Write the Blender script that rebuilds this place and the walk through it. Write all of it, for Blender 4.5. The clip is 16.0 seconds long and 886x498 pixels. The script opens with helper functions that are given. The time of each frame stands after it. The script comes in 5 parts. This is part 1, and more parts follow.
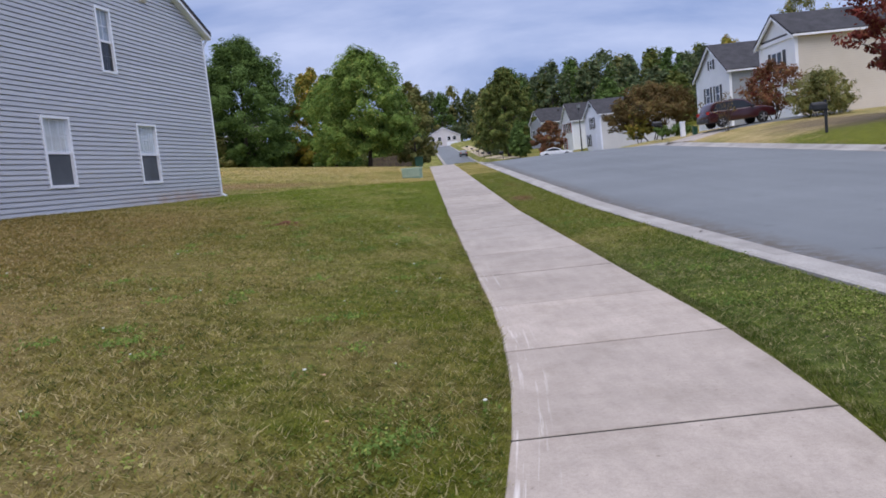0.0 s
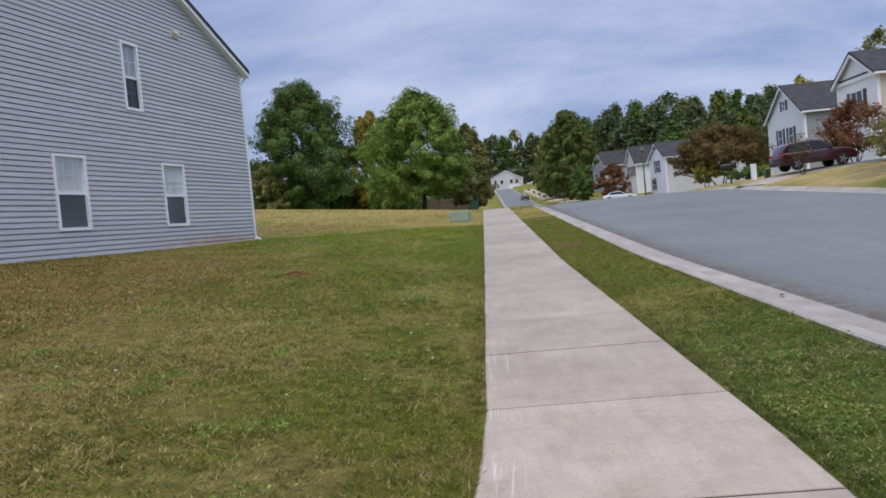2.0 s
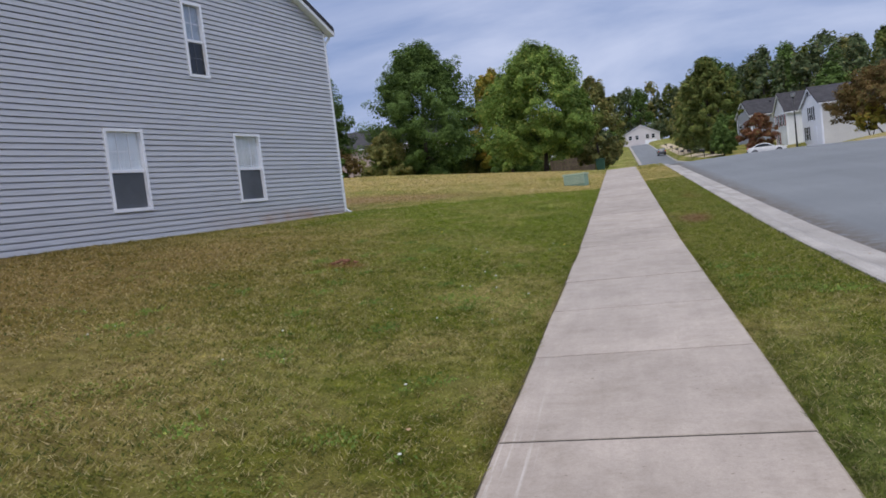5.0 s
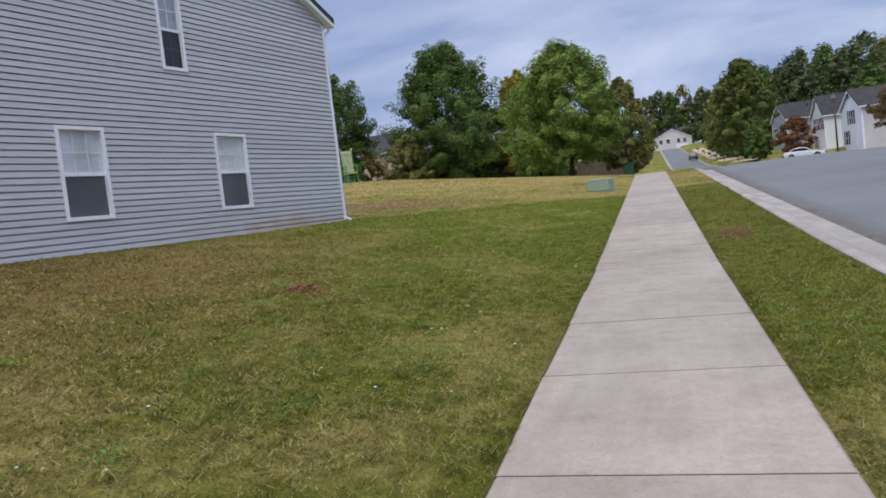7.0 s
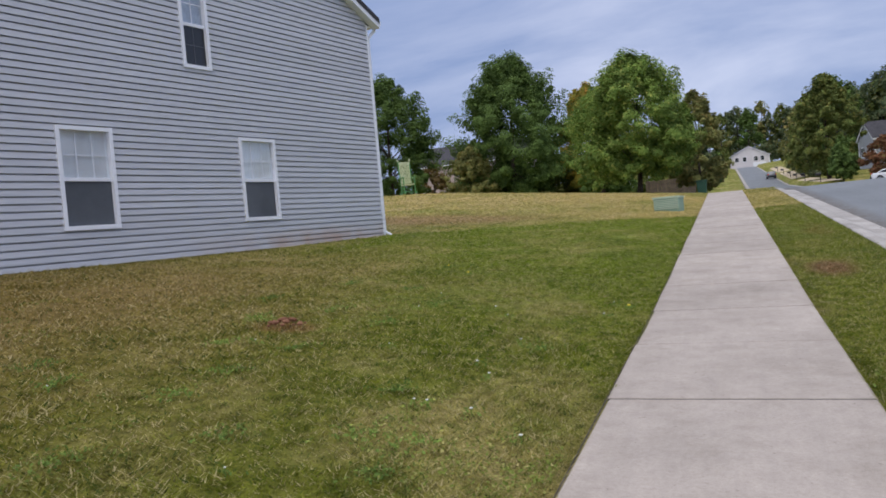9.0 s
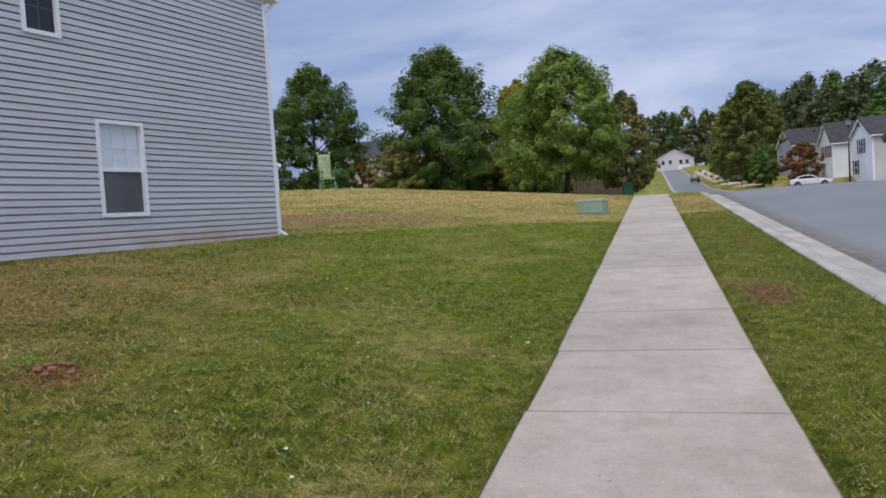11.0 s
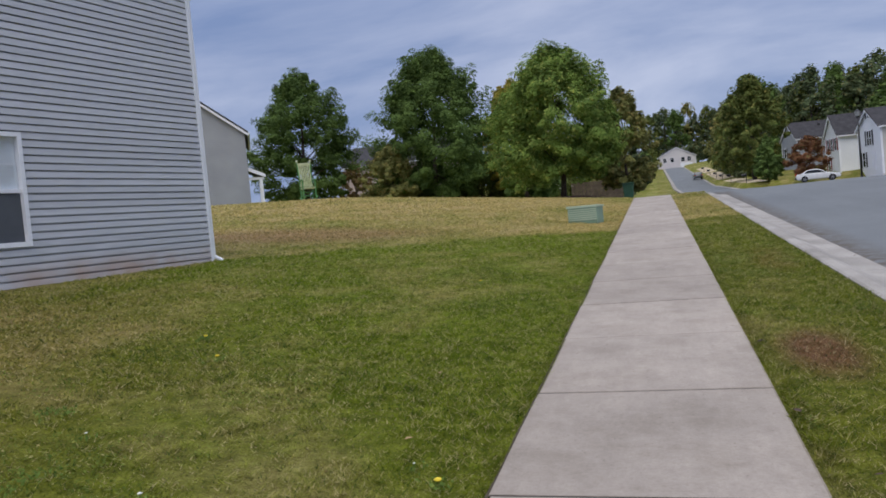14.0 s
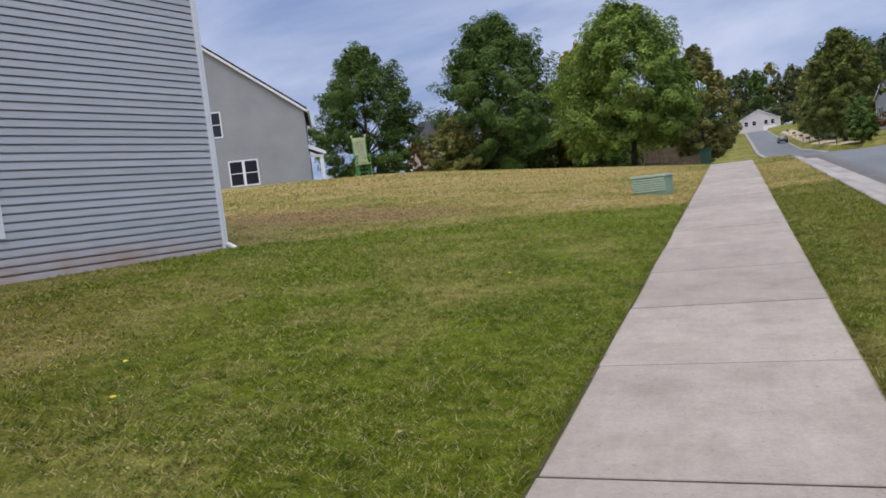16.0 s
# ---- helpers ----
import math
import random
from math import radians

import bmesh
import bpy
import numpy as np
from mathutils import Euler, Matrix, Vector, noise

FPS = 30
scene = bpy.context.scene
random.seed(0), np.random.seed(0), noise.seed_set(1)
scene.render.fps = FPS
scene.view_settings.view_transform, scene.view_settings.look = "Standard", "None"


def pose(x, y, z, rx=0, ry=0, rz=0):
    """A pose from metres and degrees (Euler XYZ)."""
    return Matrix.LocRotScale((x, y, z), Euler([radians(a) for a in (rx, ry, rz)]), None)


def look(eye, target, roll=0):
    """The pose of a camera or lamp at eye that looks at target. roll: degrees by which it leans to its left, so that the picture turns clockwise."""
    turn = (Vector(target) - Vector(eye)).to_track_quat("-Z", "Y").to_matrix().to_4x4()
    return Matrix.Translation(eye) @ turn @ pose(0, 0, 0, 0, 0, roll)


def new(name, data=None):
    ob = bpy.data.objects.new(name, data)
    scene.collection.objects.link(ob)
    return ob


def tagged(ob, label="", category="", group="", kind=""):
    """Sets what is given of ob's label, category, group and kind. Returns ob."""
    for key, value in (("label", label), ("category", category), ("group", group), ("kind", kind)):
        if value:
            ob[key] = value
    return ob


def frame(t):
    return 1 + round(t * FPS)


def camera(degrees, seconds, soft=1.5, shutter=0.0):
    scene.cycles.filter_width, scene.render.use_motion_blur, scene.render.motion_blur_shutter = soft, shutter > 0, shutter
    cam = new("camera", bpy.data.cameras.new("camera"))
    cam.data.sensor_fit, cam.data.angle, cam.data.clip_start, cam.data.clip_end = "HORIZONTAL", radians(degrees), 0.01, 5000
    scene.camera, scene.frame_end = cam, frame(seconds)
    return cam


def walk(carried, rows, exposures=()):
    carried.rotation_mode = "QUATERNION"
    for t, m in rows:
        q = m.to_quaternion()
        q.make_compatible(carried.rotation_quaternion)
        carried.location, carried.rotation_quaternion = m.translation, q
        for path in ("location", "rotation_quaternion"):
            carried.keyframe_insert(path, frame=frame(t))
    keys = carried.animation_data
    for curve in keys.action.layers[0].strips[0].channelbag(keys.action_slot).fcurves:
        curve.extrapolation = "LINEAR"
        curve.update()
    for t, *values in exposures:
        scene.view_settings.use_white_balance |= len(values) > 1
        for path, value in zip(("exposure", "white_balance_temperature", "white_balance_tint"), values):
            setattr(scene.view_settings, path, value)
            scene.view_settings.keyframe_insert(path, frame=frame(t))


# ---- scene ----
cam = camera(61.2, 16.0, 1.7)
PATH = [
    (0, (-1.243, -1.217, 1.212), (-1.209, 0.773, 1.017), -5.9),
    (0.5, (-1.123, -0.862, 1.206), (-1.12, 1.131, 1.033), -6.7),
    (1, (-0.964, -0.374, 1.259), (-0.857, 1.619, 1.135), -5.2),
    (1.5, (-0.78, 0.095, 1.278), (-0.821, 2.094, 1.253), -5.9),
    (2, (-0.643, 0.629, 1.205), (-0.764, 2.624, 1.139), -5.4),
    (2.5, (-0.529, 1.088, 1.243), (-0.566, 3.086, 1.16), -5.4),
    (3, (-0.389, 1.532, 1.264), (-0.586, 3.521, 1.194), -7.6),
    (3.5, (-0.279, 1.984, 1.258), (-0.493, 3.968, 1.124), -5.6),
    (4, (-0.158, 2.524, 1.247), (-0.444, 4.499, 1.115), -4.4),
    (4.5, (-0.067, 2.886, 1.296), (-0.508, 4.832, 1.16), -6.7),
    (7, (0.066, 5.347, 1.368), (-0.486, 7.266, 1.253), -6.5),
    (7.5, (0.039, 5.807, 1.351), (-0.558, 7.714, 1.272), -5.8),
    (8, (0.037, 6.256, 1.369), (-0.382, 8.21, 1.288), -3.8),
    (8.5, (0.045, 6.69, 1.421), (-0.615, 8.578, 1.388), -7.9),
    (9, (0.041, 7.161, 1.394), (-0.674, 9.028, 1.331), -5.0),
    (9.5, (0.061, 7.658, 1.41), (-0.493, 9.578, 1.344), -4.3),
    (12, (0.058, 9.939, 1.558), (-0.474, 11.865, 1.46), -3.1),
    (12.5, (0.138, 10.38, 1.591), (-0.285, 12.334, 1.637), -4.1),
    (13, (0.152, 10.8, 1.603), (-0.457, 12.704, 1.651), -5.5),
    (13.5, (0.104, 11.308, 1.632), (-0.415, 13.24, 1.599), -4.7),
    (14, (0.128, 11.756, 1.649), (-0.426, 13.676, 1.571), -5.3),
    (14.5, (0.211, 12.259, 1.633), (-0.388, 14.166, 1.548), -5.3),
    (15, (0.222, 12.747, 1.687), (-0.277, 14.683, 1.649), -3.2),
    (15.5, (0.223, 13.211, 1.687), (-0.373, 15.116, 1.553), -5.3),
    (16, (0.181, 13.725, 1.655), (-0.563, 15.577, 1.526), -6.7),
]
walk(cam, [(t, look(eye, target, roll)) for t, eye, target, roll in PATH],
     [(0, 0.05, 6000, 16), (1.2, 0.02, 6050, 14), (2, 0, 6250, 12), (2.8, 0, 6250, 12), (3.6, -0.05, 6250, 12), (4.4, -0.05, 6250, 13), (7, 0.03, 6300, 13),
      (9.5, 0.03, 6300, 13), (12, 0.03, 6300, 12), (12.4, 0.1, 6300, 12), (13, -0.2, 6300, 12), (14.1, -0.18, 6300, 12), (15, 0.02, 6350, 12), (16, 0.03, 6400, 13)])

# ---- light ----
world = bpy.data.worlds.new("world")
scene.world = world
world.use_nodes = True
wn, wl = world.node_tree.nodes, world.node_tree.links
wn.clear()
w_out = wn.new("ShaderNodeOutputWorld")
w_bg = wn.new("ShaderNodeBackground")
w_sky = wn.new("ShaderNodeTexSky")
w_sky.sky_type, w_sky.sun_disc = "NISHITA", False
w_sky.sun_elevation, w_sky.sun_rotation = radians(60), radians(196)
w_tc = wn.new("ShaderNodeTexCoord")
# cloud deck: direction projected on a plane overhead, so that bands narrow towards the horizon
w_sep = wn.new("ShaderNodeSeparateXYZ")
w_zmax = wn.new("ShaderNodeMath"); w_zmax.operation = "MAXIMUM"; w_zmax.inputs[1].default_value = 0.0
w_zadd = wn.new("ShaderNodeMath"); w_zadd.operation = "ADD"; w_zadd.inputs[1].default_value = 0.30
w_dx = wn.new("ShaderNodeMath"); w_dx.operation = "DIVIDE"
w_dy = wn.new("ShaderNodeMath"); w_dy.operation = "DIVIDE"
w_com = wn.new("ShaderNodeCombineXYZ")
wl.new(w_tc.outputs["Generated"], w_sep.inputs[0])
wl.new(w_sep.outputs[2], w_zmax.inputs[0]); wl.new(w_zmax.outputs[0], w_zadd.inputs[0])
wl.new(w_sep.outputs[0], w_dx.inputs[0]); wl.new(w_zadd.outputs[0], w_dx.inputs[1])
wl.new(w_sep.outputs[1], w_dy.inputs[0]); wl.new(w_zadd.outputs[0], w_dy.inputs[1])
wl.new(w_dx.outputs[0], w_com.inputs[0]); wl.new(w_dy.outputs[0], w_com.inputs[1])
w_map = wn.new("ShaderNodeMapping"); w_map.inputs["Scale"].default_value = (0.75, 1.2, 1); w_map.inputs["Rotation"].default_value = (0, 0, radians(24))
w_n = wn.new("ShaderNodeTexNoise"); w_n.inputs["Scale"].default_value = 1.5; w_n.inputs["Detail"].default_value = 8; w_n.inputs["Roughness"].default_value = 0.56; w_n.inputs["Distortion"].default_value = 0.35
wl.new(w_com.outputs[0], w_map.inputs[0]); wl.new(w_map.outputs[0], w_n.inputs["Vector"])
w_r = wn.new("ShaderNodeValToRGB")
w_r.color_ramp.elements[0].position, w_r.color_ramp.elements[0].color = 0.36, (2.5, 3.4, 5.75, 1)
w_r.color_ramp.elements[1].position, w_r.color_ramp.elements[1].color = 0.66, (5.8, 6.4, 8.25, 1)
wl.new(w_n.outputs["Fac"], w_r.inputs[0])
w_mix = wn.new("ShaderNodeMix"); w_mix.data_type = "RGBA"; w_mix.inputs["Factor"].default_value = 0.88
wl.new(w_sky.outputs[0], w_mix.inputs["A"]); wl.new(w_r.outputs[0], w_mix.inputs["B"])
# thick cloud overhead is whiter than the open sky low down
w_wht = wn.new("ShaderNodeMapRange"); w_wht.inputs["From Min"].default_value, w_wht.inputs["From Max"].default_value = 0.3, 0.75
wl.new(w_sep.outputs[2], w_wht.inputs["Value"])
w_warm = wn.new("ShaderNodeMix"); w_warm.data_type, w_warm.blend_type = "RGBA", "MULTIPLY"; w_warm.inputs["B"].default_value = (1.12, 1.0, 0.82, 1)
wl.new(w_wht.outputs[0], w_warm.inputs["Factor"]); wl.new(w_mix.outputs["Result"], w_warm.inputs["A"])
wl.new(w_warm.outputs["Result"], w_bg.inputs[0])
# an overcast sky is brightest overhead
w_zen = wn.new("ShaderNodeMapRange"); w_zen.interpolation_type = "SMOOTHSTEP"
w_zen.inputs["From Min"].default_value, w_zen.inputs["From Max"].default_value = 0.25, 1.0
w_zen.inputs["To Min"].default_value, w_zen.inputs["To Max"].default_value = 0.1, 0.25
wl.new(w_sep.outputs[2], w_zen.inputs["Value"]); wl.new(w_zen.outputs[0], w_bg.inputs[1])
wl.new(w_bg.outputs[0], w_out.inputs[0])

sun = new("sun", bpy.data.lights.new("sun", "SUN"))
sun.data.energy, sun.data.angle, sun.data.color = 1.7, radians(50), (1.0, 0.93, 0.8)
sun.matrix_world = look((0, 0, 60), (0, 25, 15))


# ---- materials ----
def mat(name, rough=0.7, metal=0.0):
    m = bpy.data.materials.new(name)
    m.use_nodes = True
    b = m.node_tree.nodes["Principled BSDF"]
    b.inputs["Roughness"].default_value, b.inputs["Metallic"].default_value = rough, metal
    return m, m.node_tree.nodes, m.node_tree.links, b


def noise_tex(nodes, links, vec, scale, detail=4, rough=0.55):
    n = nodes.new("ShaderNodeTexNoise")
    n.inputs["Scale"].default_value, n.inputs["Detail"].default_value, n.inputs["Roughness"].default_value = scale, detail, rough
    links.new(vec, n.inputs["Vector"])
    return n.outputs["Fac"]


def ramp(nodes, links, fac, stops):
    r = nodes.new("ShaderNodeValToRGB")
    e = r.color_ramp.elements
    while len(e) < len(stops):
        e.new(0.5)
    for el, (p, c) in zip(e, stops):
        el.position, el.color = p, (*c, 1)
    links.new(fac, r.inputs[0])
    return r.outputs[0]


def mix(nodes, links, fac, a, b, mode="MIX"):
    n = nodes.new("ShaderNodeMix")
    n.data_type, n.blend_type = "RGBA", mode
    for sock, v in ((n.inputs["Factor"], fac), (n.inputs["A"], a), (n.inputs["B"], b)):
        if isinstance(v, (int, float)):
            sock.default_value = v
        elif isinstance(v, tuple):
            sock.default_value = (*v, 1)
        else:
            links.new(v, sock)
    return n.outputs["Result"]


def bump(nodes, links, b, height, strength, dist):
    n = nodes.new("ShaderNodeBump")
    n.inputs["Strength"].default_value, n.inputs["Distance"].default_value = strength, dist
    links.new(height, n.inputs["Height"])
    links.new(n.outputs[0], b.inputs["Normal"])


def worn(name, c1, c2, scale=2.0, fine=40.0, rough=0.7, strength=0.3, dist=0.01, metal=0.0, vary=0.0, grain=0.22):
    """Two colours mottled at two scales, with fine relief."""
    m, nodes, links, b = mat(name, rough, metal)
    pos = nodes.new("ShaderNodeTexCoord").outputs["Object"]
    big = noise_tex(nodes, links, pos, scale)
    small = noise_tex(nodes, links, pos, fine, 3)
    col = ramp(nodes, links, big, [(0.3, c1), (0.7, c2)])
    speck = ramp(nodes, links, small, [(0.25, (1 - grain,) * 3), (0.75, (1 + grain * 0.55,) * 3)])
    col = mix(nodes, links, 1.0, col, speck, "MULTIPLY")
    if vary:
        rnd = nodes.new("ShaderNodeObjectInfo").outputs["Random"]
        tone = ramp(nodes, links, rnd, [(0.0, (1 - vary,) * 3), (1.0, (1 + vary,) * 3)])
        col = mix(nodes, links, 1.0, col, tone, "MULTIPLY")
    links.new(col, b.inputs["Base Color"])
    bump(nodes, links, b, small, strength, dist)
    return m


def grass_colour(nodes, links):
    """Lawn colour by place: green, tan and rust-brown patches of several sizes."""
    geo = nodes.new("ShaderNodeNewGeometry").outputs["Position"]
    big = noise_tex(nodes, links, geo, 0.16, 3)
    mid = noise_tex(nodes, links, geo, 0.9, 4)
    small = noise_tex(nodes, links, geo, 7.0, 4, 0.65)
    green = ramp(nodes, links, small, [(0.3, (0.092, 0.1, 0.015)), (0.7, (0.21, 0.222, 0.036))])
    tan = ramp(nodes, links, small, [(0.3, (0.335, 0.25, 0.115)), (0.7, (0.57, 0.46, 0.24))])
    dry = nodes.new("ShaderNodeMath"); dry.operation = "ADD"
    m1 = nodes.new("ShaderNodeMath"); m1.operation = "MULTIPLY"; m1.inputs[1].default_value = 0.8
    links.new(big, m1.inputs[0]); links.new(m1.outputs[0], dry.inputs[0])
    m2 = nodes.new("ShaderNodeMath"); m2.operation = "MULTIPLY"; m2.inputs[1].default_value = 0.75
    links.new(mid, m2.inputs[0]); links.new(m2.outputs[0], dry.inputs[1])
    # the bank past the first house, and the plots across the street, are drier
    sep = nodes.new("ShaderNodeSeparateXYZ"); links.new(geo, sep.inputs[0])
    bank = nodes.new("ShaderNodeMapRange"); bank.inputs["From Min"].default_value = 30.3; bank.inputs["From Max"].default_value = 31.5
    bank.inputs["To Min"].default_value = 0.0; bank.inputs["To Max"].default_value = 0.31
    # the mown edge runs slantwise from the corner of the house to the walk
    lim = nodes.new("ShaderNodeMath"); lim.operation = "MINIMUM"; lim.inputs[1].default_value = 1.0; links.new(sep.outputs[0], lim.inputs[0])
    edge = nodes.new("ShaderNodeMath"); edge.operation = "MULTIPLY_ADD"; edge.inputs[1].default_value = -0.75; links.new(lim.outputs[0], edge.inputs[0]); links.new(sep.outputs[1], edge.inputs[2])
    wave = nodes.new("ShaderNodeMath"); wave.operation = "ADD"; links.new(edge.outputs[0], wave.inputs[0]); links.new(mid, wave.inputs[1])
    links.new(wave.outputs[0], bank.inputs["Value"])
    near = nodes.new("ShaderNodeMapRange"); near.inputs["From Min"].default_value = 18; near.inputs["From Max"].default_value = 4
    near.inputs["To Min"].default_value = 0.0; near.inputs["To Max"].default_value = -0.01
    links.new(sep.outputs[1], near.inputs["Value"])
    # beyond the corner the plots are greener again
    far = nodes.new("ShaderNodeMapRange"); far.inputs["From Min"].default_value = 52; far.inputs["From Max"].default_value = 66; far.inputs["To Max"].default_value = -0.2
    links.new(sep.outputs[1], far.inputs["Value"])
    bf = nodes.new("ShaderNodeMath"); bf.operation = "ADD"; links.new(bank.outputs[0], bf.inputs[0]); links.new(far.outputs[0], bf.inputs[1])
    a1 = nodes.new("ShaderNodeMath"); a1.operation = "ADD"; links.new(dry.outputs[0], a1.inputs[0]); links.new(bf.outputs[0], a1.inputs[1])
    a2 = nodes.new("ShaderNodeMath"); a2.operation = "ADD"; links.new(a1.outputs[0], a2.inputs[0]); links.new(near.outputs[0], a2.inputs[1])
    # thin sunburnt grass towards the wall of the grey house
    wx = nodes.new("ShaderNodeMapRange"); wx.inputs["From Min"].default_value = -1.2; wx.inputs["From Max"].default_value = -6.5; wx.inputs["To Max"].default_value = 0.13
    links.new(sep.outputs[0], wx.inputs["Value"])
    wy = nodes.new("ShaderNodeMapRange"); wy.inputs["From Min"].default_value = 25; wy.inputs["From Max"].default_value = 14
    links.new(sep.outputs[1], wy.inputs["Value"])
    wm = nodes.new("ShaderNodeMath"); wm.operation = "MULTIPLY"; links.new(wx.outputs[0], wm.inputs[0]); links.new(wy.outputs[0], wm.inputs[1])
    a3 = nodes.new("ShaderNodeMath"); a3.operation = "ADD"; links.new(a2.outputs[0], a3.inputs[0]); links.new(wm.outputs[0], a3.inputs[1])
    # the verge by the kerb and the ground along the walk's upper half stay greener
    vg = nodes.new("ShaderNodeMapRange"); vg.inputs["From Min"].default_value = 0.3; vg.inputs["From Max"].default_value = 0.9; vg.inputs["To Max"].default_value = -0.05
    links.new(sep.outputs[0], vg.inputs["Value"])
    up = nodes.new("ShaderNodeMapRange"); up.inputs["From Min"].default_value = 9; up.inputs["From Max"].default_value = 17; up.inputs["To Max"].default_value = -0.07
    links.new(sep.outputs[1], up.inputs["Value"])
    a4 = nodes.new("ShaderNodeMath"); a4.operation = "ADD"; links.new(a3.outputs[0], a4.inputs[0]); links.new(vg.outputs[0], a4.inputs[1])
    a2 = nodes.new("ShaderNodeMath"); a2.operation = "ADD"; links.new(a4.outputs[0], a2.inputs[0]); links.new(up.outputs[0], a2.inputs[1])
    fac = nodes.new("ShaderNodeMapRange"); fac.inputs["From Min"].default_value = 0.7; fac.inputs["From Max"].default_value = 1.1
    links.new(a2.outputs[0], fac.inputs["Value"])
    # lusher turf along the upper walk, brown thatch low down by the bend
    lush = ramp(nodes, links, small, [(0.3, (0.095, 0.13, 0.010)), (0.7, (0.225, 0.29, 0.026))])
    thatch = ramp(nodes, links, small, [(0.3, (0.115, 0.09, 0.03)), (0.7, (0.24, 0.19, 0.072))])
    ly = nodes.new("ShaderNodeMapRange"); ly.inputs["From Min"].default_value = 11; ly.inputs["From Max"].default_value = 20; ly.inputs["To Max"].default_value = 0.85
    links.new(sep.outputs[1], ly.inputs["Value"])
    lx = nodes.new("ShaderNodeMapRange"); lx.inputs["From Min"].default_value = 0.9; lx.inputs["From Max"].default_value = 0.3; lx.inputs["To Min"].default_value = 0.25
    links.new(sep.outputs[0], lx.inputs["Value"])
    lm = nodes.new("ShaderNodeMath"); lm.operation = "MULTIPLY"; links.new(ly.outputs[0], lm.inputs[0]); links.new(lx.outputs[0], lm.inputs[1])
    green = mix(nodes, links, lm.outputs[0], green, lush)
    # weedy fresh turf on the verge beside the bend
    vy = nodes.new("ShaderNodeMapRange"); vy.inputs["From Min"].default_value = 9.5; vy.inputs["From Max"].default_value = 6.5; vy.inputs["To Max"].default_value = 0.75
    links.new(sep.outputs[1], vy.inputs["Value"])
    vx = nodes.new("ShaderNodeMapRange"); vx.inputs["From Min"].default_value = 0.3; vx.inputs["From Max"].default_value = 0.8
    links.new(sep.outputs[0], vx.inputs["Value"])
    vm = nodes.new("ShaderNodeMath"); vm.operation = "MULTIPLY"; links.new(vy.outputs[0], vm.inputs[0]); links.new(vx.outputs[0], vm.inputs[1])
    weedy = ramp(nodes, links, small, [(0.3, (0.065, 0.088, 0.024)), (0.7, (0.15, 0.19, 0.055))])
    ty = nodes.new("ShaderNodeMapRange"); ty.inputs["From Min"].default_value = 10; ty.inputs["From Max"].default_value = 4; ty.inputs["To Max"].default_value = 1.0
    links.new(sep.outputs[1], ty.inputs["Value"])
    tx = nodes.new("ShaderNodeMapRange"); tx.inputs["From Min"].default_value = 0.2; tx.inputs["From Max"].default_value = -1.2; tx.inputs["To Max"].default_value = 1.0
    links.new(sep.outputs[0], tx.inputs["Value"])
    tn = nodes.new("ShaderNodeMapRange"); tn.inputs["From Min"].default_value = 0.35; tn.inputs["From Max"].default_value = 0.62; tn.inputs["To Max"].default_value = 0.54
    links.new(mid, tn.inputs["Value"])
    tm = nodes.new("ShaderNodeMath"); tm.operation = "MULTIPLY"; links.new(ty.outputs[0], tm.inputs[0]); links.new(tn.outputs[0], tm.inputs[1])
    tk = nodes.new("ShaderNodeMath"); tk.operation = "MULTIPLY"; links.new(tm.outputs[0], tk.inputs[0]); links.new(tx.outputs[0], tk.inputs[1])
    col = mix(nodes, links, fac.outputs[0], green, tan)
    col = mix(nodes, links, vm.outputs[0], col, weedy)
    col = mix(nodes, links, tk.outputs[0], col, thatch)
    # brown, thin turf under the wall of the grey house
    brown = ramp(nodes, links, small, [(0.3, (0.135, 0.09, 0.032)), (0.7, (0.28, 0.195, 0.075))])
    bw = nodes.new("ShaderNodeMapRange"); bw.inputs["From Min"].default_value = 0.03; bw.inputs["From Max"].default_value = 0.13; bw.inputs["To Max"].default_value = 0.85
    links.new(wm.outputs[0], bw.inputs["Value"])
    col = mix(nodes, links, bw.outputs[0], col, brown)
    # bare soil: the worn spot by the kerb, and the scraped bank behind the house
    for (cx, cy, rx, ry, top, dirt) in ((1.2, 17.8, 0.3, 0.75, 0.95, (0.215, 0.115, 0.075)), (-8.5, 29.0, 3.6, 1.9, 0.8, (0.36, 0.235, 0.15)), (-3.93, 13.2, 0.32, 0.25, 0.7, (0.29, 0.155, 0.085)), (1.6, 23.0, 0.3, 1.2, 0.3, (0.29, 0.155, 0.085)), (18.6, 34.0, 3.0, 5.0, 0.8, (0.22, 0.165, 0.115))):
        sub = nodes.new("ShaderNodeVectorMath"); sub.operation = "SUBTRACT"; sub.inputs[1].default_value = (cx, cy, 0); links.new(geo, sub.inputs[0])
        mul = nodes.new("ShaderNodeVectorMath"); mul.operation = "MULTIPLY"; mul.inputs[1].default_value = (1 / rx, 1 / ry, 0); links.new(sub.outputs[0], mul.inputs[0])
        ln = nodes.new("ShaderNodeVectorMath"); ln.operation = "LENGTH"; links.new(mul.outputs[0], ln.inputs[0])
        wob = nodes.new("ShaderNodeMath"); wob.operation = "ADD"; links.new(ln.outputs["Value"], wob.inputs[0]); links.new(mid, wob.inputs[1])
        mk = nodes.new("ShaderNodeMapRange"); mk.inputs["From Min"].default_value = 1.75; mk.inputs["From Max"].default_value = 1.0
        mk.inputs["To Min"].default_value = 0.0; mk.inputs["To Max"].default_value = top
        links.new(wob.outputs[0], mk.inputs["Value"])
        col = mix(nodes, links, mk.outputs[0], col, dirt)
    return col, small, geo


